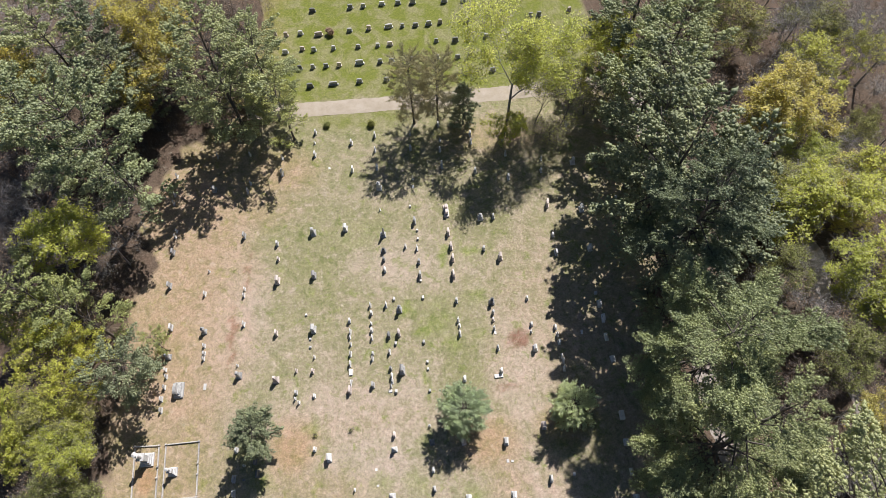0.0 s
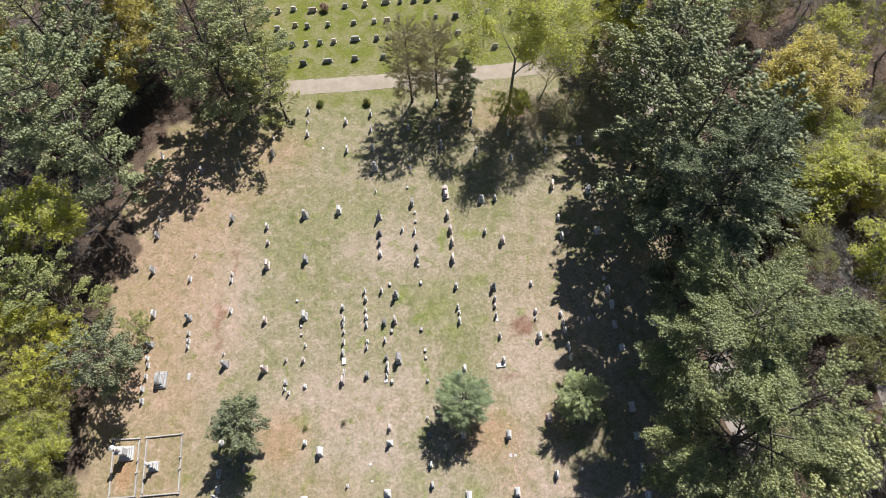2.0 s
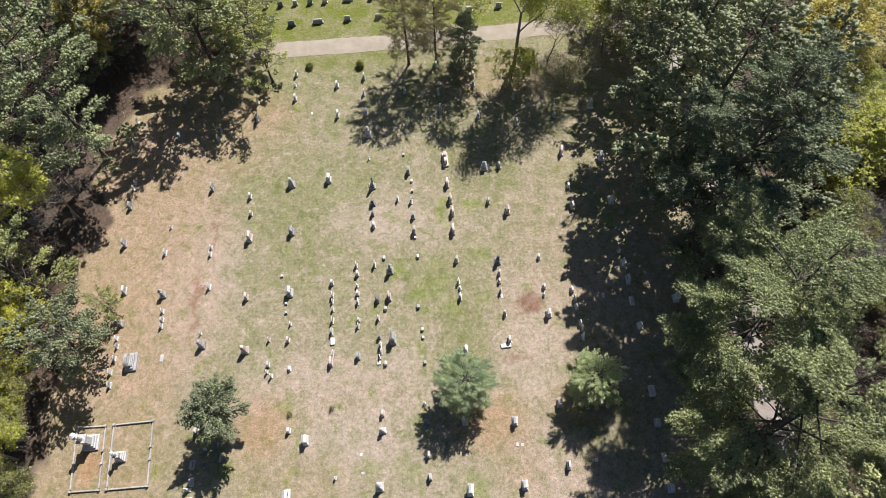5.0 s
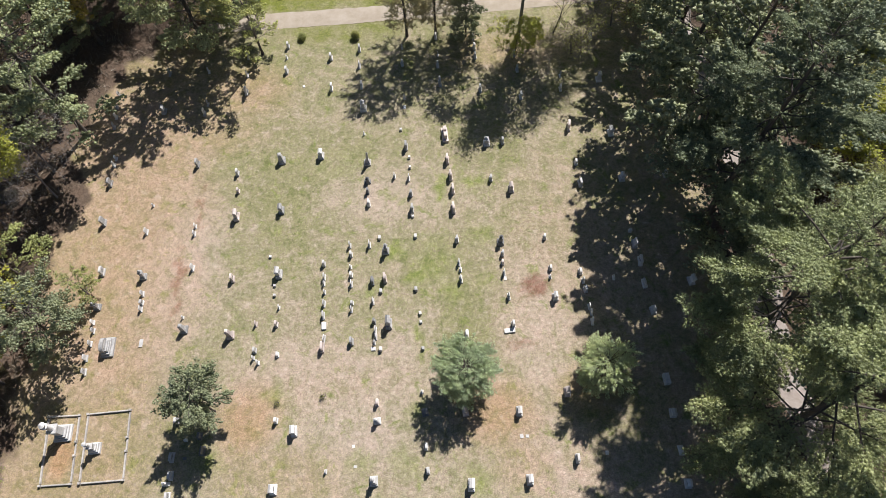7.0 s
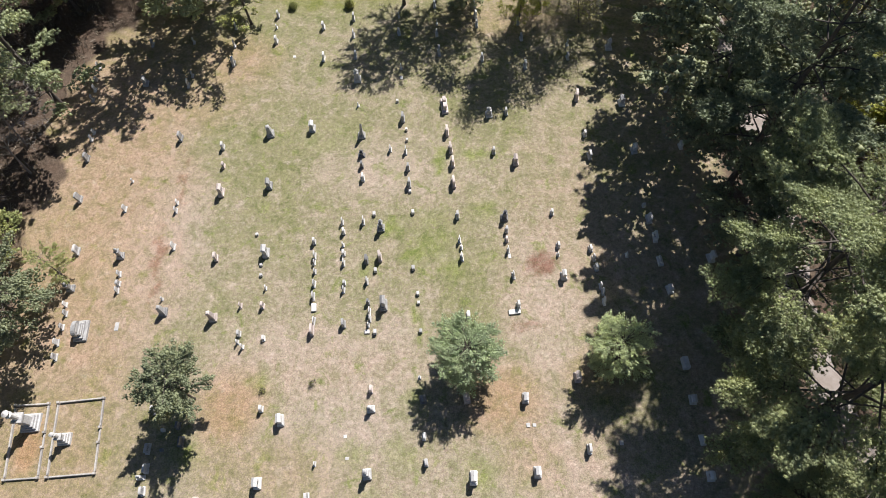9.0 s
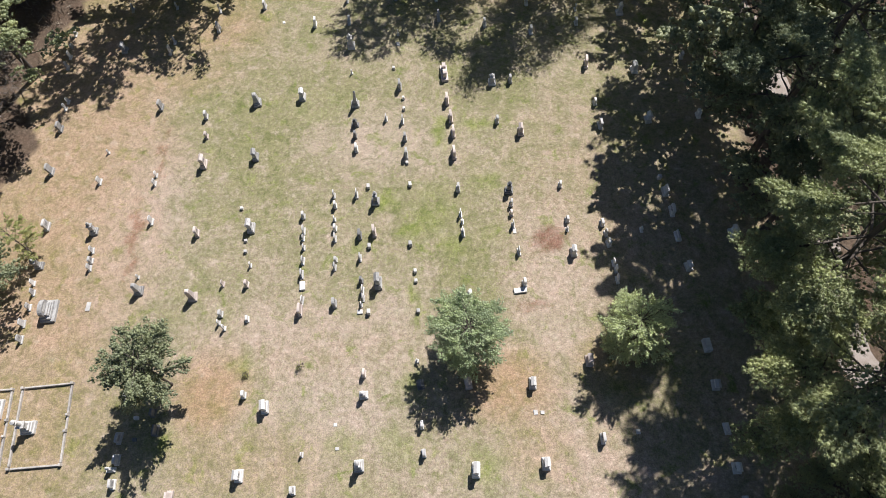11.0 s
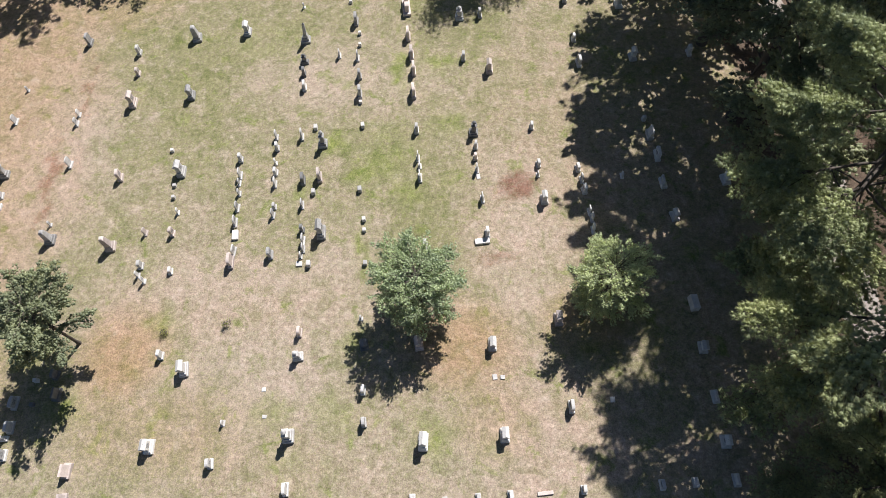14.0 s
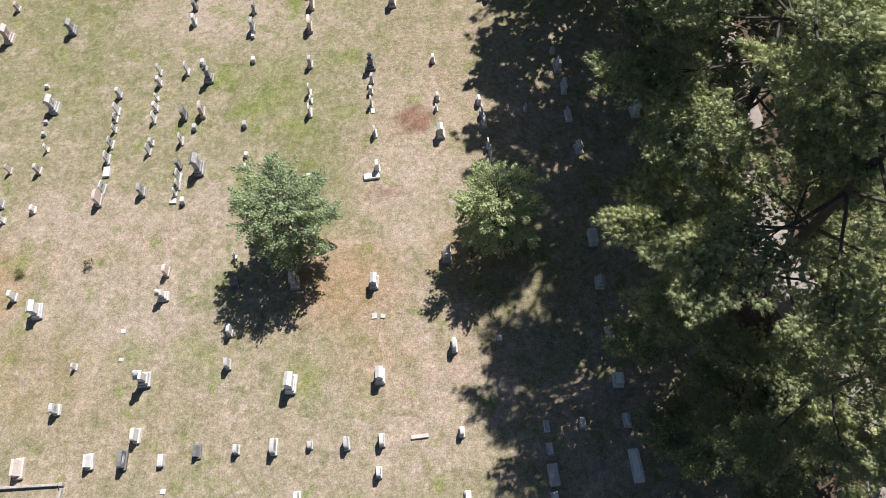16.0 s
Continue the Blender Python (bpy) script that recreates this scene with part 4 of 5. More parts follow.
kerb_plot([(-40.86, 7.5), (-37.8, 7.62), (-38.47, 14.35), (-41.62, 14.28)], 1, "grey granite kerb round a family burial plot")
kerb_plot([(-36.95, 7.64), (-32.64, 7.87), (-33.26, 14.74), (-37.56, 14.43)], 1, "grey granite kerb with gate posts round a plot")
kerb_plot([(-20.6, -6.2), (-11.5, -6.0), (-11.7, 0.84), (-20.7, 0.6)], 0, "long grey granite kerb round a wide plot")


def tall_monument(x, y, h, w, name_label):
    top = holder("grave_monument", name_label, "grave monument", "graves on the old lawn")
    top.matrix_basis = pose(x, y, 0, 0, 0, ROW)
    m, B = STONE["grey"], bmesh.new
    z = -0.08
    for k, (s, dz) in enumerate(((1.0, 0.34), (0.8, 0.26), (0.64, 0.22))):
        part("step", box(B(), 0, 0, z, z + dz, w * s, w * s, 0.97, 0.03), m, top)
        z += dz
    part("die", box(B(), 0, 0, z, h * 0.5, w * 0.44, w * 0.44, 0.94, 0.02), m, top)
    part("cornice", box(B(), 0, 0, h * 0.5, h * 0.56, w * 0.56, w * 0.56, 1.0, 0.03), m, top)
    part("column", lathe(B(), [(w * 0.17, h * 0.56), (w * 0.15, h * 0.6), (w * 0.13, h * 0.8), (w * 0.19, h * 0.82), (w * 0.19, h * 0.85)], 12), m, top)
    part("urn", lathe(B(), [(w * 0.1, h * 0.85), (w * 0.07, h * 0.875), (w * 0.17, h * 0.92), (w * 0.19, h * 0.955), (w * 0.12, h * 0.975), (w * 0.03, h)], 12), m, top)


tall_monument(-39.7, 12.6, 4.2, 1.75, "tall weathered grey column monument on three steps")
tall_monument(-36.1, 11.0, 2.5, 1.15, "grey granite column monument on three steps")


def tomb(x, y):
    top = holder("grave_monument", "broad grey stepped family tomb with a curved top", "grave monument", "graves on the old lawn")
    top.matrix_basis = pose(x, y, 0, 0, 0, ROW)
    m, B = STONE["sooty"], bmesh.new
    part("lower_base", box(B(), 0, 0, -0.08, 0.28, 1.3, 2.2, 0.98, 0.03), m, top)
    part("upper_base", box(B(), -0.08, 0, 0.28, 0.52, 0.95, 1.9, 0.96, 0.03), m, top)
    bm = prism(B(), round_top(1.55, 0.52, 1.45, 0.42, 9), 0.42)
    for v in bm.verts:
        v.co.x -= 0.2
    part("die", bm, m, top)
    for z, d in ((0.52, 0.3), (0.7, 0.2)):
        part("step", box(B(), 0.01 + d / 2, 0, z, z + 0.18, d, 1.35, 0.97, 0.02), m, top)
    part("panel", box(B(), 0.012, 0, 0.92, 1.22, 0.03, 0.9, 0.98, 0.008), STONE["grey"], top, "paler inscribed panel")


tomb(-37.0, 21.6)


# ---- trees ----
def tubes(segs, sides=5):
    """Tapered tubes, one for each row (p0, p1, r0, r1), as triangles."""
    p0 = np.array([s[0] for s in segs], float)
    p1 = np.array([s[1] for s in segs], float)
    r0 = np.array([s[2] for s in segs], float)
    r1 = np.array([s[3] for s in segs], float)
    d = p1 - p0
    d /= np.linalg.norm(d, axis=1, keepdims=True) + 1e-9
    ref = np.where(np.abs(d[:, 2:3]) > 0.9, np.array([[1.0, 0, 0]]), np.array([[0, 0, 1.0]]))
    u = np.cross(d, ref)
    u /= np.linalg.norm(u, axis=1, keepdims=True) + 1e-9
    v = np.cross(d, u)
    ang = np.arange(sides) * 2 * np.pi / sides
    ring = u[:, None, :] * np.cos(ang)[None, :, None] + v[:, None, :] * np.sin(ang)[None, :, None]
    a = p0[:, None, :] + ring * r0[:, None, None]
    b = p1[:, None, :] + ring * r1[:, None, None]
    verts = np.concatenate([a, b], 1).reshape(-1, 3)
    base = (np.arange(len(segs)) * 2 * sides)[:, None]
    i = np.arange(sides)
    j = (i + 1) % sides
    t1 = np.stack([i, j, j + sides], -1)
    t2 = np.stack([i, j + sides, i + sides], -1)
    tris = (np.concatenate([t1, t2])[None] + base[:, :, None]).reshape(-1, 3)
    return verts, tris


def blades(rng, at, way, count, length, width, spread):
    """Needle sprays: count thin triangles at each point, fanned about its way."""
    n = len(at)
    o = np.repeat(at, count, 0)
    w = np.repeat(way, count, 0) + rng.normal(0, spread, (n * count, 3))
    w /= np.linalg.norm(w, axis=1, keepdims=True) + 1e-9
    side = np.cross(w, rng.normal(0, 0.55, (n * count, 3)) + np.array([0, 0, 1.0]))
    side /= np.linalg.norm(side, axis=1, keepdims=True) + 1e-9
    ln = length * rng.uniform(0.6, 1.25, (n * count, 1))
    wd = width * rng.uniform(0.7, 1.3, (n * count, 1))
    o = o + rng.normal(0, length * 0.16, o.shape)
    verts = np.stack([o - side * wd / 2, o + side * wd / 2, o + w * ln], 1).reshape(-1, 3)
    return verts, np.arange(n * count * 3).reshape(-1, 3)


BROAD = (0.62, 0.82, 0.95, 1.0, 0.8, 0.2)     # reach of the limbs of an old, spreading crown
FLARED = (0.58, 0.68, 0.82, 1.0, 0.3, 0.06)     # and of one that is widest well above its middle
SKIRTED = (1.0, 1.0, 0.88, 0.76, 0.34, 0.08)    # and of one with long low limbs
SPIRE = (0.72, 0.98, 1.0, 0.72, 0.42, 0.08)   # and of a crown that narrows to its tip
DOME = (0.8, 0.95, 1.0, 0.97, 0.76, 0.3)      # and of a young, rounded one


def lump_shape(fine):
    """The corners and triangles of a rounded lump, or of a plainer one for trees that stay far off."""
    if not fine:
        return (np.array([(1, 0, 0), (0, 1, 0), (-1, 0, 0), (0, -1, 0), (0, 0, 1), (0, 0, -1)], float),
                np.array([(0, 1, 4), (1, 2, 4), (2, 3, 4), (3, 0, 4), (1, 0, 5), (2, 1, 5), (3, 2, 5), (0, 3, 5)]))
    g = (1 + 5 ** 0.5) / 2
    ico = np.array([(-1, g, 0), (1, g, 0), (-1, -g, 0), (1, -g, 0), (0, -1, g), (0, 1, g), (0, -1, -g), (0, 1, -g), (g, 0, -1), (g, 0, 1), (-g, 0, -1), (-g, 0, 1)], float)
    tri = np.array([(0, 11, 5), (0, 5, 1), (0, 1, 7), (0, 7, 10), (0, 10, 11), (1, 5, 9), (5, 11, 4), (11, 10, 2), (10, 7, 6), (7, 1, 8),
                    (3, 9, 4), (3, 4, 2), (3, 2, 6), (3, 6, 8), (3, 8, 9), (4, 9, 5), (2, 4, 11), (6, 2, 10), (8, 6, 7), (9, 8, 1)])
    return ico / np.linalg.norm(ico[0]), tri


def unit(v):
    return v / (np.linalg.norm(v, axis=-1, keepdims=True) + 1e-9)


def tufts(rng, at, along, size, count, blade, fine, heart):
    """Needle tufts: at each point a small uneven heart along the shoot, feathered with count needle sprays that lie back over it."""
    shape, tri = lump_shape(fine)
    n, m = len(at), len(shape)
    w = unit(along)
    u = unit(np.cross(w, rng.normal(0, 1, (n, 3))))
    v = np.cross(u, w)
    k = shape[None] * rng.uniform(0.6, 1.3, (n, m, 1)) * size[:, None, None] * heart
    lump = at[:, None] + k[..., 0:1] * u[:, None] * 0.82 + k[..., 1:2] * v[:, None] * 0.82 + k[..., 2:3] * w[:, None]
    faces = (tri[None] + (np.arange(n) * m)[:, None, None]).reshape(-1, 3)
    out = rng.normal(0, 1, (n, count, 3))
    out[..., 2] = np.abs(out[..., 2]) * 1.1 - 0.35
    out = unit(out)
    root = at[:, None] + out * (size * heart * 0.8)[:, None, None]
    way = unit(out * 0.42 + w[:, None] * 0.75 + rng.normal(0, 0.38, out.shape))
    side = unit(np.cross(way, out + rng.normal(0, 0.25, out.shape)))
    ln = blade[0] * rng.uniform(0.6, 1.3, (n, count, 1)) * (size / size.mean())[:, None, None]
    wd = blade[1] * rng.uniform(0.7, 1.3, (n, count, 1))
    spray = np.stack([root - side * wd / 2, root + side * wd / 2, root + way * ln], 2).reshape(-1, 3)
    sprays = np.arange(n * count * 3).reshape(-1, 3)
    return np.concatenate([lump.reshape(-1, 3), spray]), np.concatenate([faces, sprays + n * m]), len(faces)


def pine(seed, h, r, base=0.2, label="", material=None, shape=SPIRE, layer=1.9, whorl=5, ragged=0.25, tuft=0.27, count=13, blade=(0.2, 0.055), inner=0.3,
         fingers=1.3, reach=0.34, droop=0.0, thick=0.011, fine=True, flat=0.55, heart=0.74, slim=0.17, name="pine_tree", peak=0.3, bare=None, lift=1.0, sweep=1.0):
    """A conifer: a tapered trunk, whorls of limbs that sweep up at their ends, and fingers of needle tufts along them."""
    rng = np.random.default_rng(seed)
    top = holder(name, label, "tree", "conifers")
    zs = np.linspace(0, h, 14)
    bend = np.cumsum(rng.normal(0, 0.010 * h / 4, (14, 2)), 0) * np.linspace(0, 1, 14)[:, None]
    axis = np.column_stack([bend, zs])
    rad = thick * h * (1 - zs / h) ** 0.8 + 0.02
    v, t = tubes([(axis[i], axis[i + 1], rad[i] * (1.35 if i == 0 else 1), rad[i + 1]) for i in range(13)], 9)
    quick_mesh("trunk", v, t, BARK, top)
    limbs, at, along, size = [], [], [], []

    def finger(root, way, length, broad):
        """One spray of tufts, widest past its middle, rounded on top."""
        n = max(2, int(length / (tuft * 1.25)))
        side = unit(np.cross(way, np.array([0, 0, 1.0])))
        for i in range(n + 1):
            q = (i + rng.uniform(-0.2, 0.2)) / n
            wide = broad * np.interp(q, (0, 0.25, 0.7, 1.0), (0.25, 0.75, 1.0, 0.45))
            row = max(1, int(2 * wide / (tuft * 1.35) + rng.random()))
            for k in range(row):
                x = ((k + rng.uniform(0.15, 0.85)) / row * 2 - 1) * wide
                z = flat * (wide - abs(x)) * rng.uniform(0.1, 1.0) + rng.normal(0, 0.2) * tuft
                at.append(root + way * (q * length) + side * x + np.array([0, 0, z + 0.05 * length * q * q]))
                along.append(way + side * (x / max(broad, 0.1)) * 0.5 + np.array([0, 0, 0.35]))
                size.append(tuft * 0.58 * 2.9 ** rng.random())

    z = base * h
    while z < h * 0.985:
        f = (z - base * h) / (h * (1 - base))
        wide = r * np.interp(f, (0, peak * 0.5, peak, 0.6, 0.82, 1.0), shape)
        limbs_here = whorl + int(rng.integers(0, 2)) if f < 0.88 else 4
        first = rng.uniform(0, 6.28)
        c = np.array([np.interp(z, zs, axis[:, 0]), np.interp(z, zs, axis[:, 1]), z])
        for k in range(limbs_here):
            a = first + k * 6.283 / limbs_here + rng.normal(0, 0.2)
            if rng.random() < 0.08 * (1 - f):
                continue
            if bare and bare[2] < f < bare[3] and abs((math.degrees(a) - bare[0] + 180) % 360 - 180) < bare[1]:
                continue
            ln = float(np.clip(wide * (1 + rng.normal(0, ragged)), 0.3, r * 1.06))
            rise = np.interp(f, (0, 0.5, 1), (0.0 - droop, 0.2 * sweep, 0.85 * lift)) + rng.normal(0, 0.07)
            d = np.array([math.cos(a), math.sin(a), 0])
            lat = np.array([-d[1], d[0], 0])
            s = np.linspace(0, 1, 7)
            path = c + d * (s * ln)[:, None]
            path[:, 2] += rise * ln * s + 0.2 * sweep * ln * s ** 2.2 - 0.08 * ln * s
            path += rng.normal(0, 0.025 * ln, path.shape) * s[:, None]
            w0 = 0.012 * ln + 0.018
            for i in range(6):
                limbs.append((path[i], path[i + 1], w0 * (1 - s[i] * 0.85), w0 * (1 - s[i + 1] * 0.85)))
            n = max(2, int(ln * fingers + 1))
            for j in range(n):
                q = inner + (0.95 - inner) * (j + rng.uniform(0.1, 0.9)) / n
                root = np.array([np.interp(q, s, path[:, i]) for i in range(3)])
                crest = j % 3 == 2
                turn = rng.uniform(-0.15, 0.15) if crest else (1 if j % 3 else -1) * rng.uniform(0.4, 1.0)
                way = unit(d + lat * turn + np.array([0, 0, (rng.uniform(0.05, 0.2) if crest else rng.uniform(-0.08, 0.1)) + 0.2 * f]))
                length = max(tuft * 2.2, (0.5 + ln * reach * np.interp(q, (0.2, 0.5, 1), (0.75, 1.0, 0.6))) * rng.uniform(0.75, 1.2))
                limbs.append((root, root + way * length * 0.8, 0.3 * w0 + 0.006, 0.008))
                finger(root + way * length * 0.15 + np.array([0, 0, 0.4 * tuft if crest else 0.0]), way, length * 0.85, slim * length + tuft * 0.6)
            end = unit(path[-1] - path[-3])
            finger(path[-2], end, max(0.22 * ln, tuft * 2.5), 0.06 * ln + tuft)
        z += layer * rng.uniform(0.8, 1.2) * (1.0 if f < 0.75 else 0.6)
    finger(axis[-2], np.array([0.02, 0.02, 1.0]), (h - axis[-2][2]) * lift, tuft * 1.2)
    v, t = tubes(limbs, 4)
    tagged(quick_mesh("branching", v, t, BARK, top), kind="stuff")
    v, t, rounded = tufts(rng, np.array(at), np.array(along), np.array(size), count, blade, fine, heart)
    crown = tagged(quick_mesh("foliage", v, t, material or NEEDLES, top), kind="stuff")
    crown.data.polygons.foreach_set("use_smooth", np.arange(len(t)) < rounded)
    return top


def grow(rng, p, d, length, radius, level, levels, kids, segs, tips, spread, gravity, up):
    n = 3 if level < levels else 2
    q = p.copy()
    way = d.copy()
    for i in range(n):
        way = way + rng.normal(0, 0.13 if level else 0.05, 3) + np.array([0, 0, up if level else 0.0])
        way /= np.linalg.norm(way)
        e = q + way * length / n
        ra, rb = radius * (1 - 0.45 * i / n), radius * (1 - 0.45 * (i + 1) / n)
        segs.append((q, e, ra, rb))
        if level < levels and (i > 0 or level > 0):
            for _ in range(kids if i == n - 1 else max(1, kids - 2)):
                side = rng.normal(0, 1, 3)
                side -= way * side.dot(way)
                side /= np.linalg.norm(side) + 1e-9
                nd = way * (1 - spread) + side * spread * rng.uniform(0.8, 1.5)
                nd /= np.linalg.norm(nd)
                grow(rng, e, nd, length * rng.uniform(0.5, 0.74), rb * 0.62, level + 1, levels, kids, segs, tips, spread, gravity, up)
        q = e
    if level >= levels - 1:
        tips.append((q, way))


def broadleaf(seed, h, material, leaves, leaf, bark, label, levels=4, kids=3, spread=0.5, cluster=0.6, twigs=3, name="deciduous_tree", up=0.05, stem=0.3, twig_bark=None, limb=0.0032):
    """A deciduous tree: a forking trunk, limbs and twigs, with loose small leaves where it has any."""
    rng = np.random.default_rng(seed)
    top = holder(name, label, "tree", "deciduous trees")
    segs, tips = [], []
    grow(rng, np.zeros(3), np.array([rng.normal(0, 0.05), rng.normal(0, 0.05), 1.0]), h * stem, h * 0.0125, 0, levels - 1, kids, segs, tips, spread, 0.0, up)
    high = max(s[1][2] for s in segs)
    k = h / high
    segs = [(a * k, b * k, ra, rb) for a, b, ra, rb in segs]
    tips = [(a * k, w) for a, w in tips]
    big = [s for s in segs if s[2] > limb * h]
    v, t = tubes(big, 7)
    quick_mesh("trunk", v, t, bark, top)
    fine = [s for s in segs if s[2] <= limb * h]
    ends = np.array([a for a, w in tips])
    ways = np.array([w for a, w in tips])
    stout = [f for f in fine if f[2] > 0.022]
    thin = [f for f in fine if f[2] <= 0.022]
    v, t = tubes(stout, 3) if stout else (np.zeros((0, 3)), np.zeros((0, 3), int))
    if thin:
        a, b = np.array([f[0] for f in thin]), np.array([f[1] for f in thin])
        side = np.cross(b - a, rng.normal(0, 1, a.shape))
        side *= 0.013 / (np.linalg.norm(side, axis=1, keepdims=True) + 1e-9)
        vr = np.stack([a - side, a + side, b + side * 0.7, b - side * 0.7], 1).reshape(-1, 3)
        k = np.arange(len(a))[:, None] * 4
        tr = np.concatenate([k + np.array([[0, 1, 2]]), k + np.array([[0, 2, 3]])], 1).reshape(-1, 3)
        v, t = np.concatenate([v, vr]), np.concatenate([t, tr + len(v)])
    vb, tb = blades(rng, ends, ways, twigs, h * 0.085, 0.03, 0.6)
    v, t = np.concatenate([v, vb]), np.concatenate([t, tb + len(v)])
    tagged(quick_mesh("branching", v, t, twig_bark or bark, top), kind="stuff")
    if leaves:
        o = np.repeat(ends, leaves, 0) + rng.normal(0, cluster * 0.62, (len(ends) * leaves, 3))
        n = len(o)
        a = rng.normal(0, 1, (n, 3)) * np.array([1, 1, 0.5])
        a /= np.linalg.norm(a, axis=1, keepdims=True)
        b = np.cross(a, rng.normal(0, 0.7, (n, 3)) + np.array([0, 0, 1.0]))
        b /= np.linalg.norm(b, axis=1, keepdims=True)
        s = leaf * rng.uniform(0.6, 1.3, (n, 1))
        verts = np.stack([o - a * s, o + a * s, o + b * s * 1.1], 1).reshape(-1, 3)
        tris = np.arange(n * 3).reshape(-1, 3)
        tagged(quick_mesh("foliage", verts, tris, material, top), kind="stuff")
    return top


def spread_out(first, places, seed, size):
    """The first tree at the first place and copies of it at the others: rows of x, y, height and, where it is broader, how much."""
    rnd = random.Random(seed)
    for i, (x, y, h, *wide) in enumerate(places):
        k = h / size
        w = k * wide[0] if wide else k
        m = pose(x, y, -0.05, rnd.uniform(-2, 2), rnd.uniform(-2, 2), rnd.uniform(0, 360)) @ Matrix.Diagonal((w, w, k, 1))
        if i == 0:
            first.matrix_basis = m
        else:
            copy_thing(first, pose(0, 0, 0)).matrix_basis = m


# big white pines beside the old lawn
PINE_TALL = "tall dark green white pine with layered upswept branches"
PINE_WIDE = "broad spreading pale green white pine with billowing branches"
NEAR = dict(tuft=0.215, count=21, blade=(0.21, 0.03), fine=False, ragged=0.3, flat=0.4, sweep=0.35, fingers=1.6, slim=0.18, heart=0.72, whorl=4, inner=0.32)
FAR = dict(tuft=0.3, count=7, blade=(0.17, 0.05), fine=False, fingers=1.15, ragged=0.28, slim=0.17, heart=0.92, whorl=4, inner=0.34)
BILLOW = dict(FAR, tuft=0.27, count=10, blade=(0.2, 0.042), fingers=0.85, slim=0.29, flat=1.0, reach=0.33, heart=0.8, inner=0.3)
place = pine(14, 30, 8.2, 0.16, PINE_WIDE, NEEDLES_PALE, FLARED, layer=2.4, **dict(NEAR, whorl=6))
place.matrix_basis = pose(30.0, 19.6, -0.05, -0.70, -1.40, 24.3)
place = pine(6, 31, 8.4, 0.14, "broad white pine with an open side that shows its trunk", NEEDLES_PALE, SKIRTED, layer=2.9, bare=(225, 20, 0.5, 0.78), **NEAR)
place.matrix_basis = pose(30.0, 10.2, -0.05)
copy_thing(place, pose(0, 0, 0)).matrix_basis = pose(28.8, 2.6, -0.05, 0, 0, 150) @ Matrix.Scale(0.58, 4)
spread_out(pine(2, 34, 6.8, 0.2, PINE_TALL, NEEDLES, layer=2.3, **dict(NEAR, whorl=5)), [(28.9, 33.8, 34)], 9, 34)
spread_out(pine(3, 30, 7.8, 0.11, "broad grey-green white pine with heavy billowing branches", NEEDLES_MID, BROAD, layer=2.5, **BILLOW), [(-46.0, 50.4, 28), (38.5, 3.0, 29), (-54.5, 54, 25), (-57, 70, 23)], 3, 30)
spread_out(pine(7, 30, 7.6, 0.11, PINE_TALL, NEEDLES_MID, layer=2.2, **dict(BILLOW, whorl=5, slim=0.22, ragged=0.34)), [(-32.8, 65.0, 27), (31.0, 62, 30), (-28.5, 70, 20)], 13, 30)
spread_out(pine(4, 33, 7.4, 0.16, PINE_TALL, layer=2.5, **FAR), [(28.0, 42.5, 33), (28.2, 51.5, 30), (33.8, 38.0, 32), (30.0, 27.6, 18, 1.25), (-47.5, 66, 20), (30, -15, 30), (-52, 71, 23), (30, 74, 27)], 4, 33)
place = pine(5, 17, 4.8, 0.10, "mid-sized olive-green pine at the edge of the lawn", NEEDLES_OLIVE, BROAD, layer=1.9, **dict(BILLOW, tuft=0.2, blade=(0.13, 0.034), ragged=0.5, fingers=1.2, slim=0.2, whorl=4))
spread_out(place, [(-47.5, 29.6, 14, 1.1), (-24.5, 63.0, 14), (-53.0, 31.0, 15, 1.1), (-47.5, 5.0, 10), (-40.4, 27.8, 5.0, 1.25)], 5, 17)
place = pine(8, 12, 3.9, 0.2, "leaning dark green pine at the edge of the lawn", NEEDLES, BROAD, layer=1.25, **dict(BILLOW, tuft=0.19, blade=(0.13, 0.034), ragged=0.42, fingers=1.3, slim=0.22, whorl=5))
place.matrix_basis = pose(-43.1, 22.8, -0.05) @ Matrix.Rotation(radians(11), 4, "Y")
# young pines on the lawn
YOUNG = dict(tuft=0.125, count=14, blade=(0.13, 0.022), layer=0.75, whorl=6, heart=0.76, flat=0.4, fine=False, lift=0.55, fingers=2.6, reach=0.3, inner=0.2, thick=0.014)
place = pine(21, 6.4, 2.9, 0.28, "round young light green pine standing on the lawn", NEEDLES_YOUNG, DOME, ragged=0.14, **dict(YOUNG, whorl=7, inner=0.12, flat=0.6))
place.matrix_basis = pose(1.6, 16.7, -0.05, 0, 0, 30)
place = pine(22, 8.0, 2.75, 0.46, "ragged young dark green pine standing on the lawn", NEEDLES, DOME, ragged=0.32, **dict(YOUNG, layer=0.85, whorl=6, fingers=2.0, slim=0.24, tuft=0.14, peak=0.5, inner=0.08, heart=0.95, flat=0.7))
place.matrix_basis = pose(-24.5, 14.4, -0.05, 0, 0, 80)
place = pine(23, 6.5, 2.5, 0.13, "round young pine at the edge of the pine shadow", NEEDLES_YOUNG, DOME, ragged=0.2, **YOUNG)
place.matrix_basis = pose(15.4, 16.9, -0.05, 0, 0, 200)
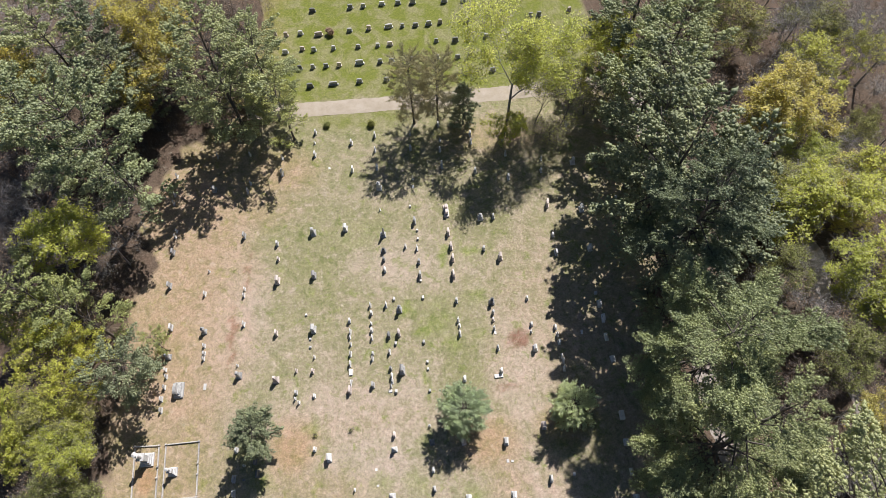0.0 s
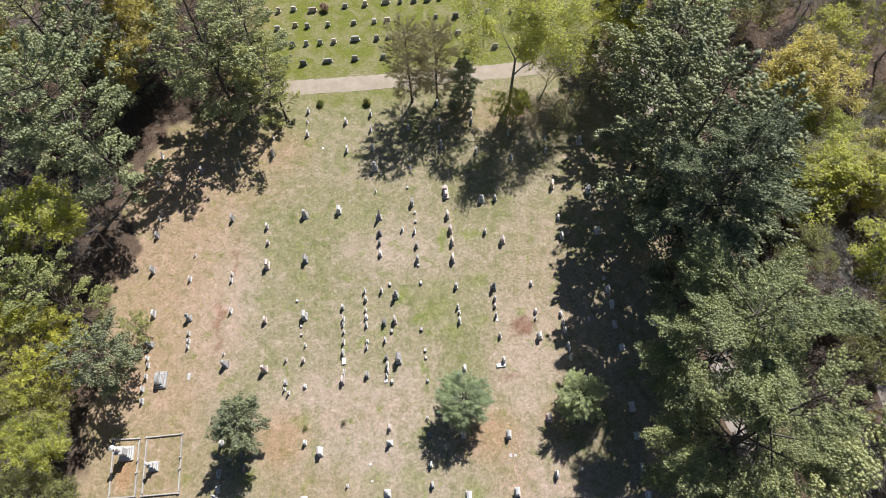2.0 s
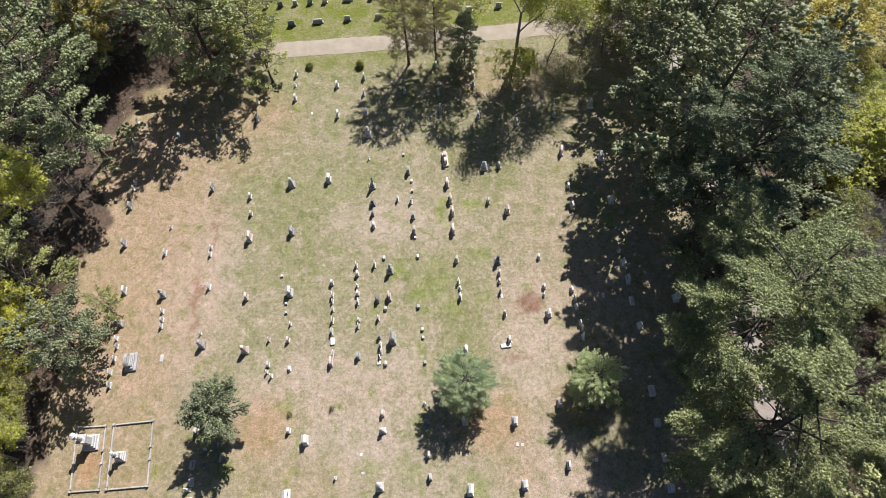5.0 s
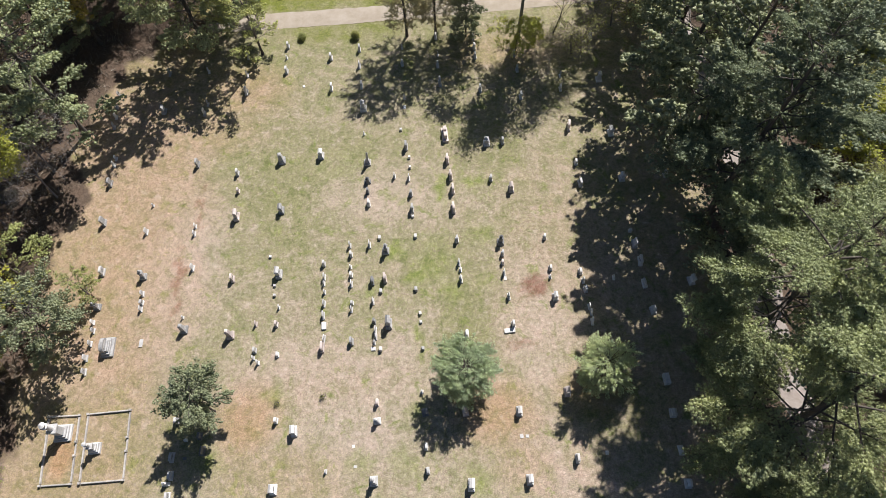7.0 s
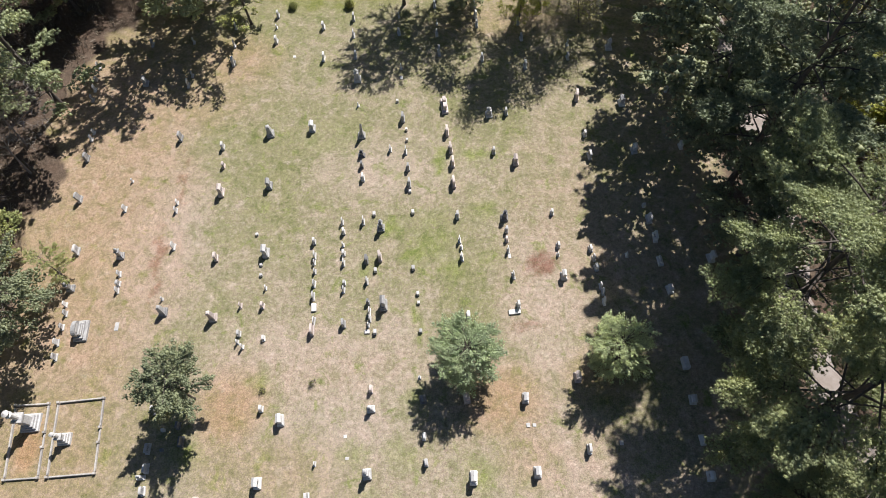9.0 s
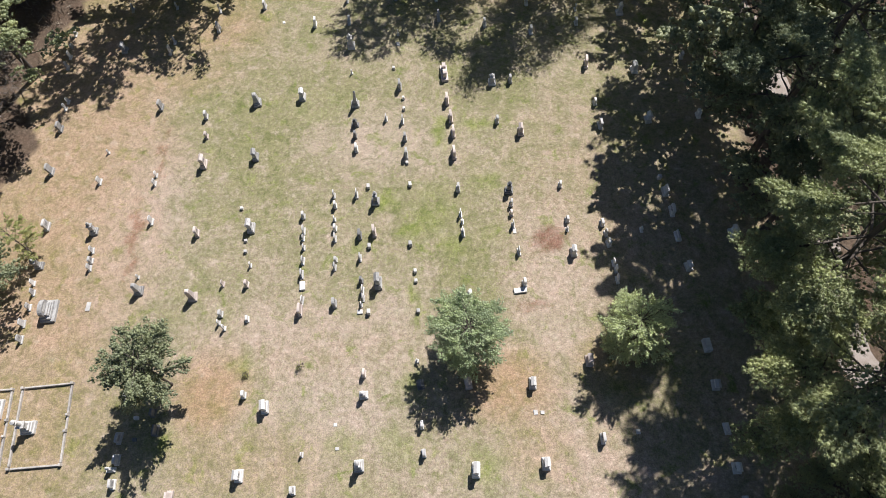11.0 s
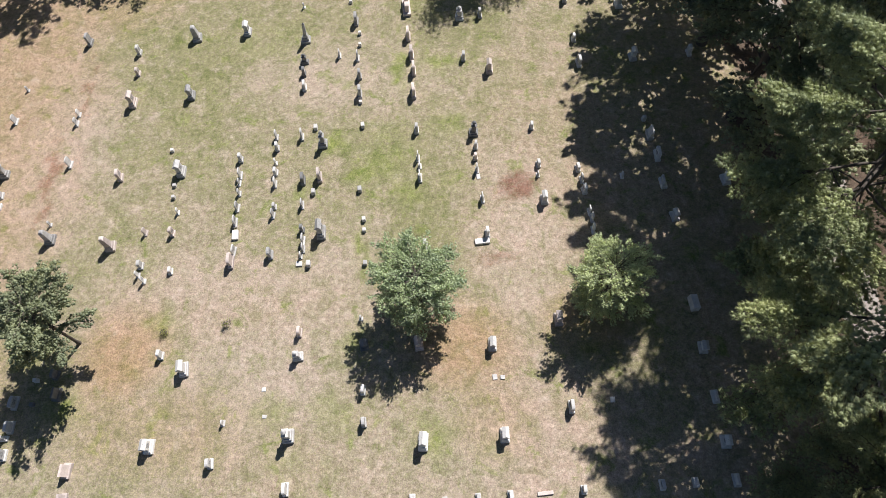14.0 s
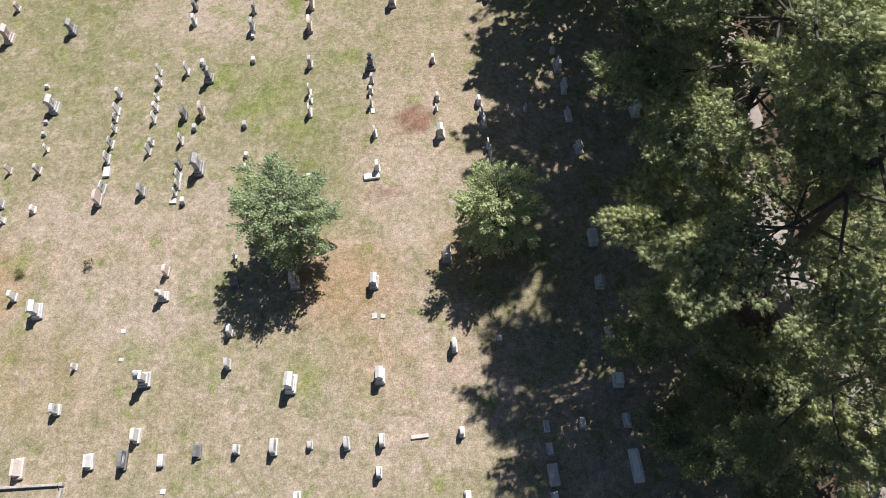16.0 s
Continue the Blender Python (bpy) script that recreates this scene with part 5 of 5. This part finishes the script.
# thin pines and a spruce by the drive
spread_out(pine(31, 16, 3.1, 0.2, "slim grey-green pine beside the gravel drive", NEEDLES_GREY, DOME, layer=0.95, tuft=0.22, count=11, blade=(0.3, 0.035), fine=False, fingers=1.3, inner=0.2, ragged=0.3, peak=0.45, heart=0.5, slim=0.12),
           [(-4.7, 65.4, 15.5), (-0.7, 65.5, 15.3)], 31, 16)
place = pine(32, 9.2, 1.9, 0.06, "small dark green spruce beside the drive", NEEDLES, layer=0.7, tuft=0.2, count=10, blade=(0.2, 0.05), fine=False, fingers=1.6, droop=0.12, inner=0.2, name="spruce_tree", peak=0.2)
place.matrix_basis = pose(3.4, 65.0, -0.05)

# spring trees
LIME = "spring tree with loose fresh lime-green leaves"
place = broadleaf(52, 23, LEAVES_BRIGHT, 6, 0.17, BARK_GREY, "tall forked maple with sparse fresh lime-green leaves by the drive", 6, 3, 0.44, 0.5, 1, name="maple_tree", up=0.05, stem=0.2)
place.matrix_basis = pose(10.6, 64.4, -0.05, 0, 0, 235)
spread_out(broadleaf(41, 17, LEAVES_LIME, 26, 0.16, BARK_GREY, LIME + " beside the wood", 5, 3, 0.46, 0.42, 5, stem=0.26),
           [(54.3, 54.4, 11, 1.25), (-52.2, 36.7, 16, 1.15), (51.5, 39, 14, 1.5), (-47.5, 11, 12), (57.0, 33.0, 14, 1.4), (46.5, 44.5, 9, 1.3)], 41, 17)
spread_out(broadleaf(42, 17, LEAVES_LIME, 24, 0.17, BARK_BROWN, LIME, 5, 3, 0.52, 0.4, 5, stem=0.22),
           [(24.0, 72.3, 15), (62.5, 67.2, 13, 1.4), (58, 42, 13, 1.5), (-51.1, 23, 12, 1.2), (-51.5, 16.5, 12), (-50.6, 12.0, 11), (-55, 30, 10), (10.0, 61.8, 7)], 42, 17)
spread_out(broadleaf(43, 14, LEAVES_OLIVE, 20, 0.14, BARK_BROWN, "twiggy spring tree with sparse olive-green leaves", 5, 3, 0.55, 0.45, 7, stem=0.2),
           [(-47.5, 18, 12), (-46.5, 6.5, 11), (50.5, 47.0, 11, 1.3), (50.5, 20, 13), (-51, 2, 13), (47.5, 74.7, 14, 1.3), (58.4, 75.4, 13, 1.3), (40.5, 78, 15), (63, 58, 9), (47.5, 33, 11)], 43, 14)
spread_out(broadleaf(44, 15, LEAVES_OCHRE, 30, 0.15, BARK_GREY, "budding tree with ochre-yellow spring leaves", 5, 3, 0.5, 0.42, 6, stem=0.22),
           [(50.9, 65, 14, 1.35), (55.5, 49.5, 9, 1.4), (-50.4, 74.8, 19), (-60, 69, 18), (-43, 71, 15), (55.4, 45.7, 11), (48.5, 14.5, 10)], 44, 15)
spread_out(broadleaf(45, 15, BUDS_RED, 0, 0.10, BARK_GREY, "bare grey tree with dense fine twigs", 5, 3, 0.5, 0.6, 3, stem=0.24, name="bare_tree", twig_bark=BARK_GREY, limb=0.0016),
           [(-58, 48, 14), (-60, 41, 13), (-64, 53, 12), (-49, 45, 11), (-45, 73, 17), (-50, 81, 16), (-66, 71, 16), (53, 71, 14), (61, 69, 15), (65, 74, 15),
            (59, 78, 15), (58, 50, 12), (49.5, 27, 12), (-47.5, 41, 11), (47, 8, 12), (50, 11, 12), (46, 33.5, 10), (-63, 77, 16), (-70, 82, 16), (-56, 87, 16), (68, 78, 16), (63, 86, 16), (70, 70, 16), (56, 84, 16), (-66, 90, 15), (68, 56, 15)], 45, 15)
spread_out(broadleaf(46, 12, BUDS_RED, 3, 0.09, BARK_BROWN, "bare brown tree with dense reddish twigs", 5, 3, 0.55, 0.5, 4, stem=0.2, name="bare_tree"),
           [(-51, 6.5, 11), (-54, 19, 12), (45.5, 16.5, 11), (46, 25.5, 12), (54.3, 59.2, 11), (-56, 56, 13), (-62, 59, 13), (53, 6, 12), (-48.5, 30, 10), (-54, 25, 12), (62, 35, 14), (60, 24, 14), (-64, 40, 15), (57, 14, 13), (-44, 78, 14), (-48, 83, 15), (-70, 62, 14), (-40, 82, 14), (52, 80, 14), (47, 86, 14), (66, 48, 14), (-74, 74, 14), (-38, 92, 14), (-75, 62, 14), (-41, 76, 13), (-37, 78, 13), (-34, 80, 13), (-35, 86, 13), (38, 72, 12), (42, 75, 13), (36, 80, 13), (44, 66, 12), (42, 84, 13)], 46, 12)
spread_out(broadleaf(47, 10, LEAVES_OLIVE, 2, 0.12, BARK_BROWN, "small open tree with sparse olive-brown spring leaves", 5, 3, 0.5, 0.5, 2, stem=0.24),
           [(19.5, 63.8, 11), (15.5, 65.0, 9), (23.5, 66, 10), (17.5, 61, 9)], 47, 10)


# ---- small bushes ----
def bush(seed, x, y, h, material, leaves, label, kids=4):
    b = broadleaf(seed, h, material, leaves, 0.05, BARK_BROWN, label, 4, kids, 0.62, 0.22, 6 if kids > 3 else 2, name="bush", stem=0.35)
    tagged(b, label, "bush", "bushes")
    b.matrix_basis = pose(x, y, -0.03, 0, 0, seed * 40)


bush(61, -18.0, 15.0, 0.6, LEAVES_OLIVE, 1, "small half-bare twiggy bush growing in the lawn", 3)
bush(62, -13.2, 15.5, 0.6, LEAVES_OLIVE, 1, "small sparse twiggy bush growing in the lawn", 3)
bush(63, -19.2, 65.5, 0.7, LEAVES_OLIVE, 14, "small round green bush beside the drive")
bush(64, -11.7, 65.6, 1.05, LEAVES_OLIVE, 14, "small upright green bush beside the drive")
bush(65, -19.9, 86.3, 1.2, BUDS_RED, 9, "reddish brown shrub beside a headstone")


# ---- grass tufts on the lawn ----
def grass_tufts():
    """Loose tufts of short grass, dry and green, over the old lawn."""
    rng = np.random.default_rng(77)
    n = 72000
    x, y = rng.uniform(-42, 27, n), rng.uniform(-4, 66, n)
    keep = (x > left_edge(y) + 1) & (rng.random(n) < np.interp(y, (-4, 25, 66), (1.0, 0.8, 0.35)))
    x, y = x[keep], y[keep]
    lump = np.sin(x * 0.8 + 2 * np.sin(y * 0.5)) * np.cos(y * 0.9 + np.sin(x * 0.7)) + 0.5 * rng.normal(0, 1, len(x))
    for name, mask, material, high, label in (("dry_grass", lump < 0.45, GRASS_DRY, 0.038, "short dry straw-coloured grass tufts"),
                                              ("green_grass", lump >= 0.45, GRASS_GREEN, 0.06, "short green spring grass tufts in patches")):
        at = np.column_stack([x[mask], y[mask], np.full(mask.sum(), -0.02)])
        way = np.tile(np.array([0.0, 0.0, 0.8]), (len(at), 1))
        v, t = blades(rng, at, way, 4, high * 0.9, 0.034, 1.1)
        v[:, 2] = np.maximum(v[:, 2], -0.03)
        tagged(quick_mesh(name, v, t, material), label, "grass", kind="stuff")


GRASS_DRY = leaf_material("dry_grass", (0.30, 0.245, 0.175), (0.41, 0.348, 0.255), (0.52, 0.455, 0.35), 0.35)
GRASS_GREEN = leaf_material("green_grass", (0.21, 0.222, 0.085), (0.30, 0.305, 0.135), (0.38, 0.38, 0.185), 0.35)
grass_tufts()


# ---- brush on the woodland floor ----
def underbrush():
    """Low brown brush, fallen twigs and saplings under the trees round the lawns."""
    rng = np.random.default_rng(91)
    n = 60000
    x, y = rng.uniform(-82, 82, n), rng.uniform(-8, 104, n)
    lump = np.sin(x * 0.45 + 2 * np.sin(y * 0.3)) * np.cos(y * 0.5 + np.sin(x * 0.4)) + 0.6 * rng.normal(0, 1, n)
    wood = (x < left_edge(y) - 0.5) | (x > 39) | ((y > 72) & ((x < -35) | (x > 29)))
    keep = wood & (lump > -0.1) & (np.abs(x - 53) > 2.2)
    at = np.column_stack([x[keep], y[keep], np.full(keep.sum(), -0.05)])
    way = rng.normal(0, 0.5, (len(at), 3)) + np.array([0.0, 0.0, 0.75])
    v, t = blades(rng, at, way, 4, 1.25, 0.055, 0.55)
    v[:, 2] = np.maximum(v[:, 2], -0.06)
    tagged(quick_mesh("underbrush", v, t, BRUSH), "low leafless brown brush on the woodland floor", "brush", kind="stuff")


BRUSH = leaf_material("brown_brush", (0.06, 0.048, 0.04), (0.20, 0.16, 0.13), (0.42, 0.37, 0.32), 0.1)
underbrush()
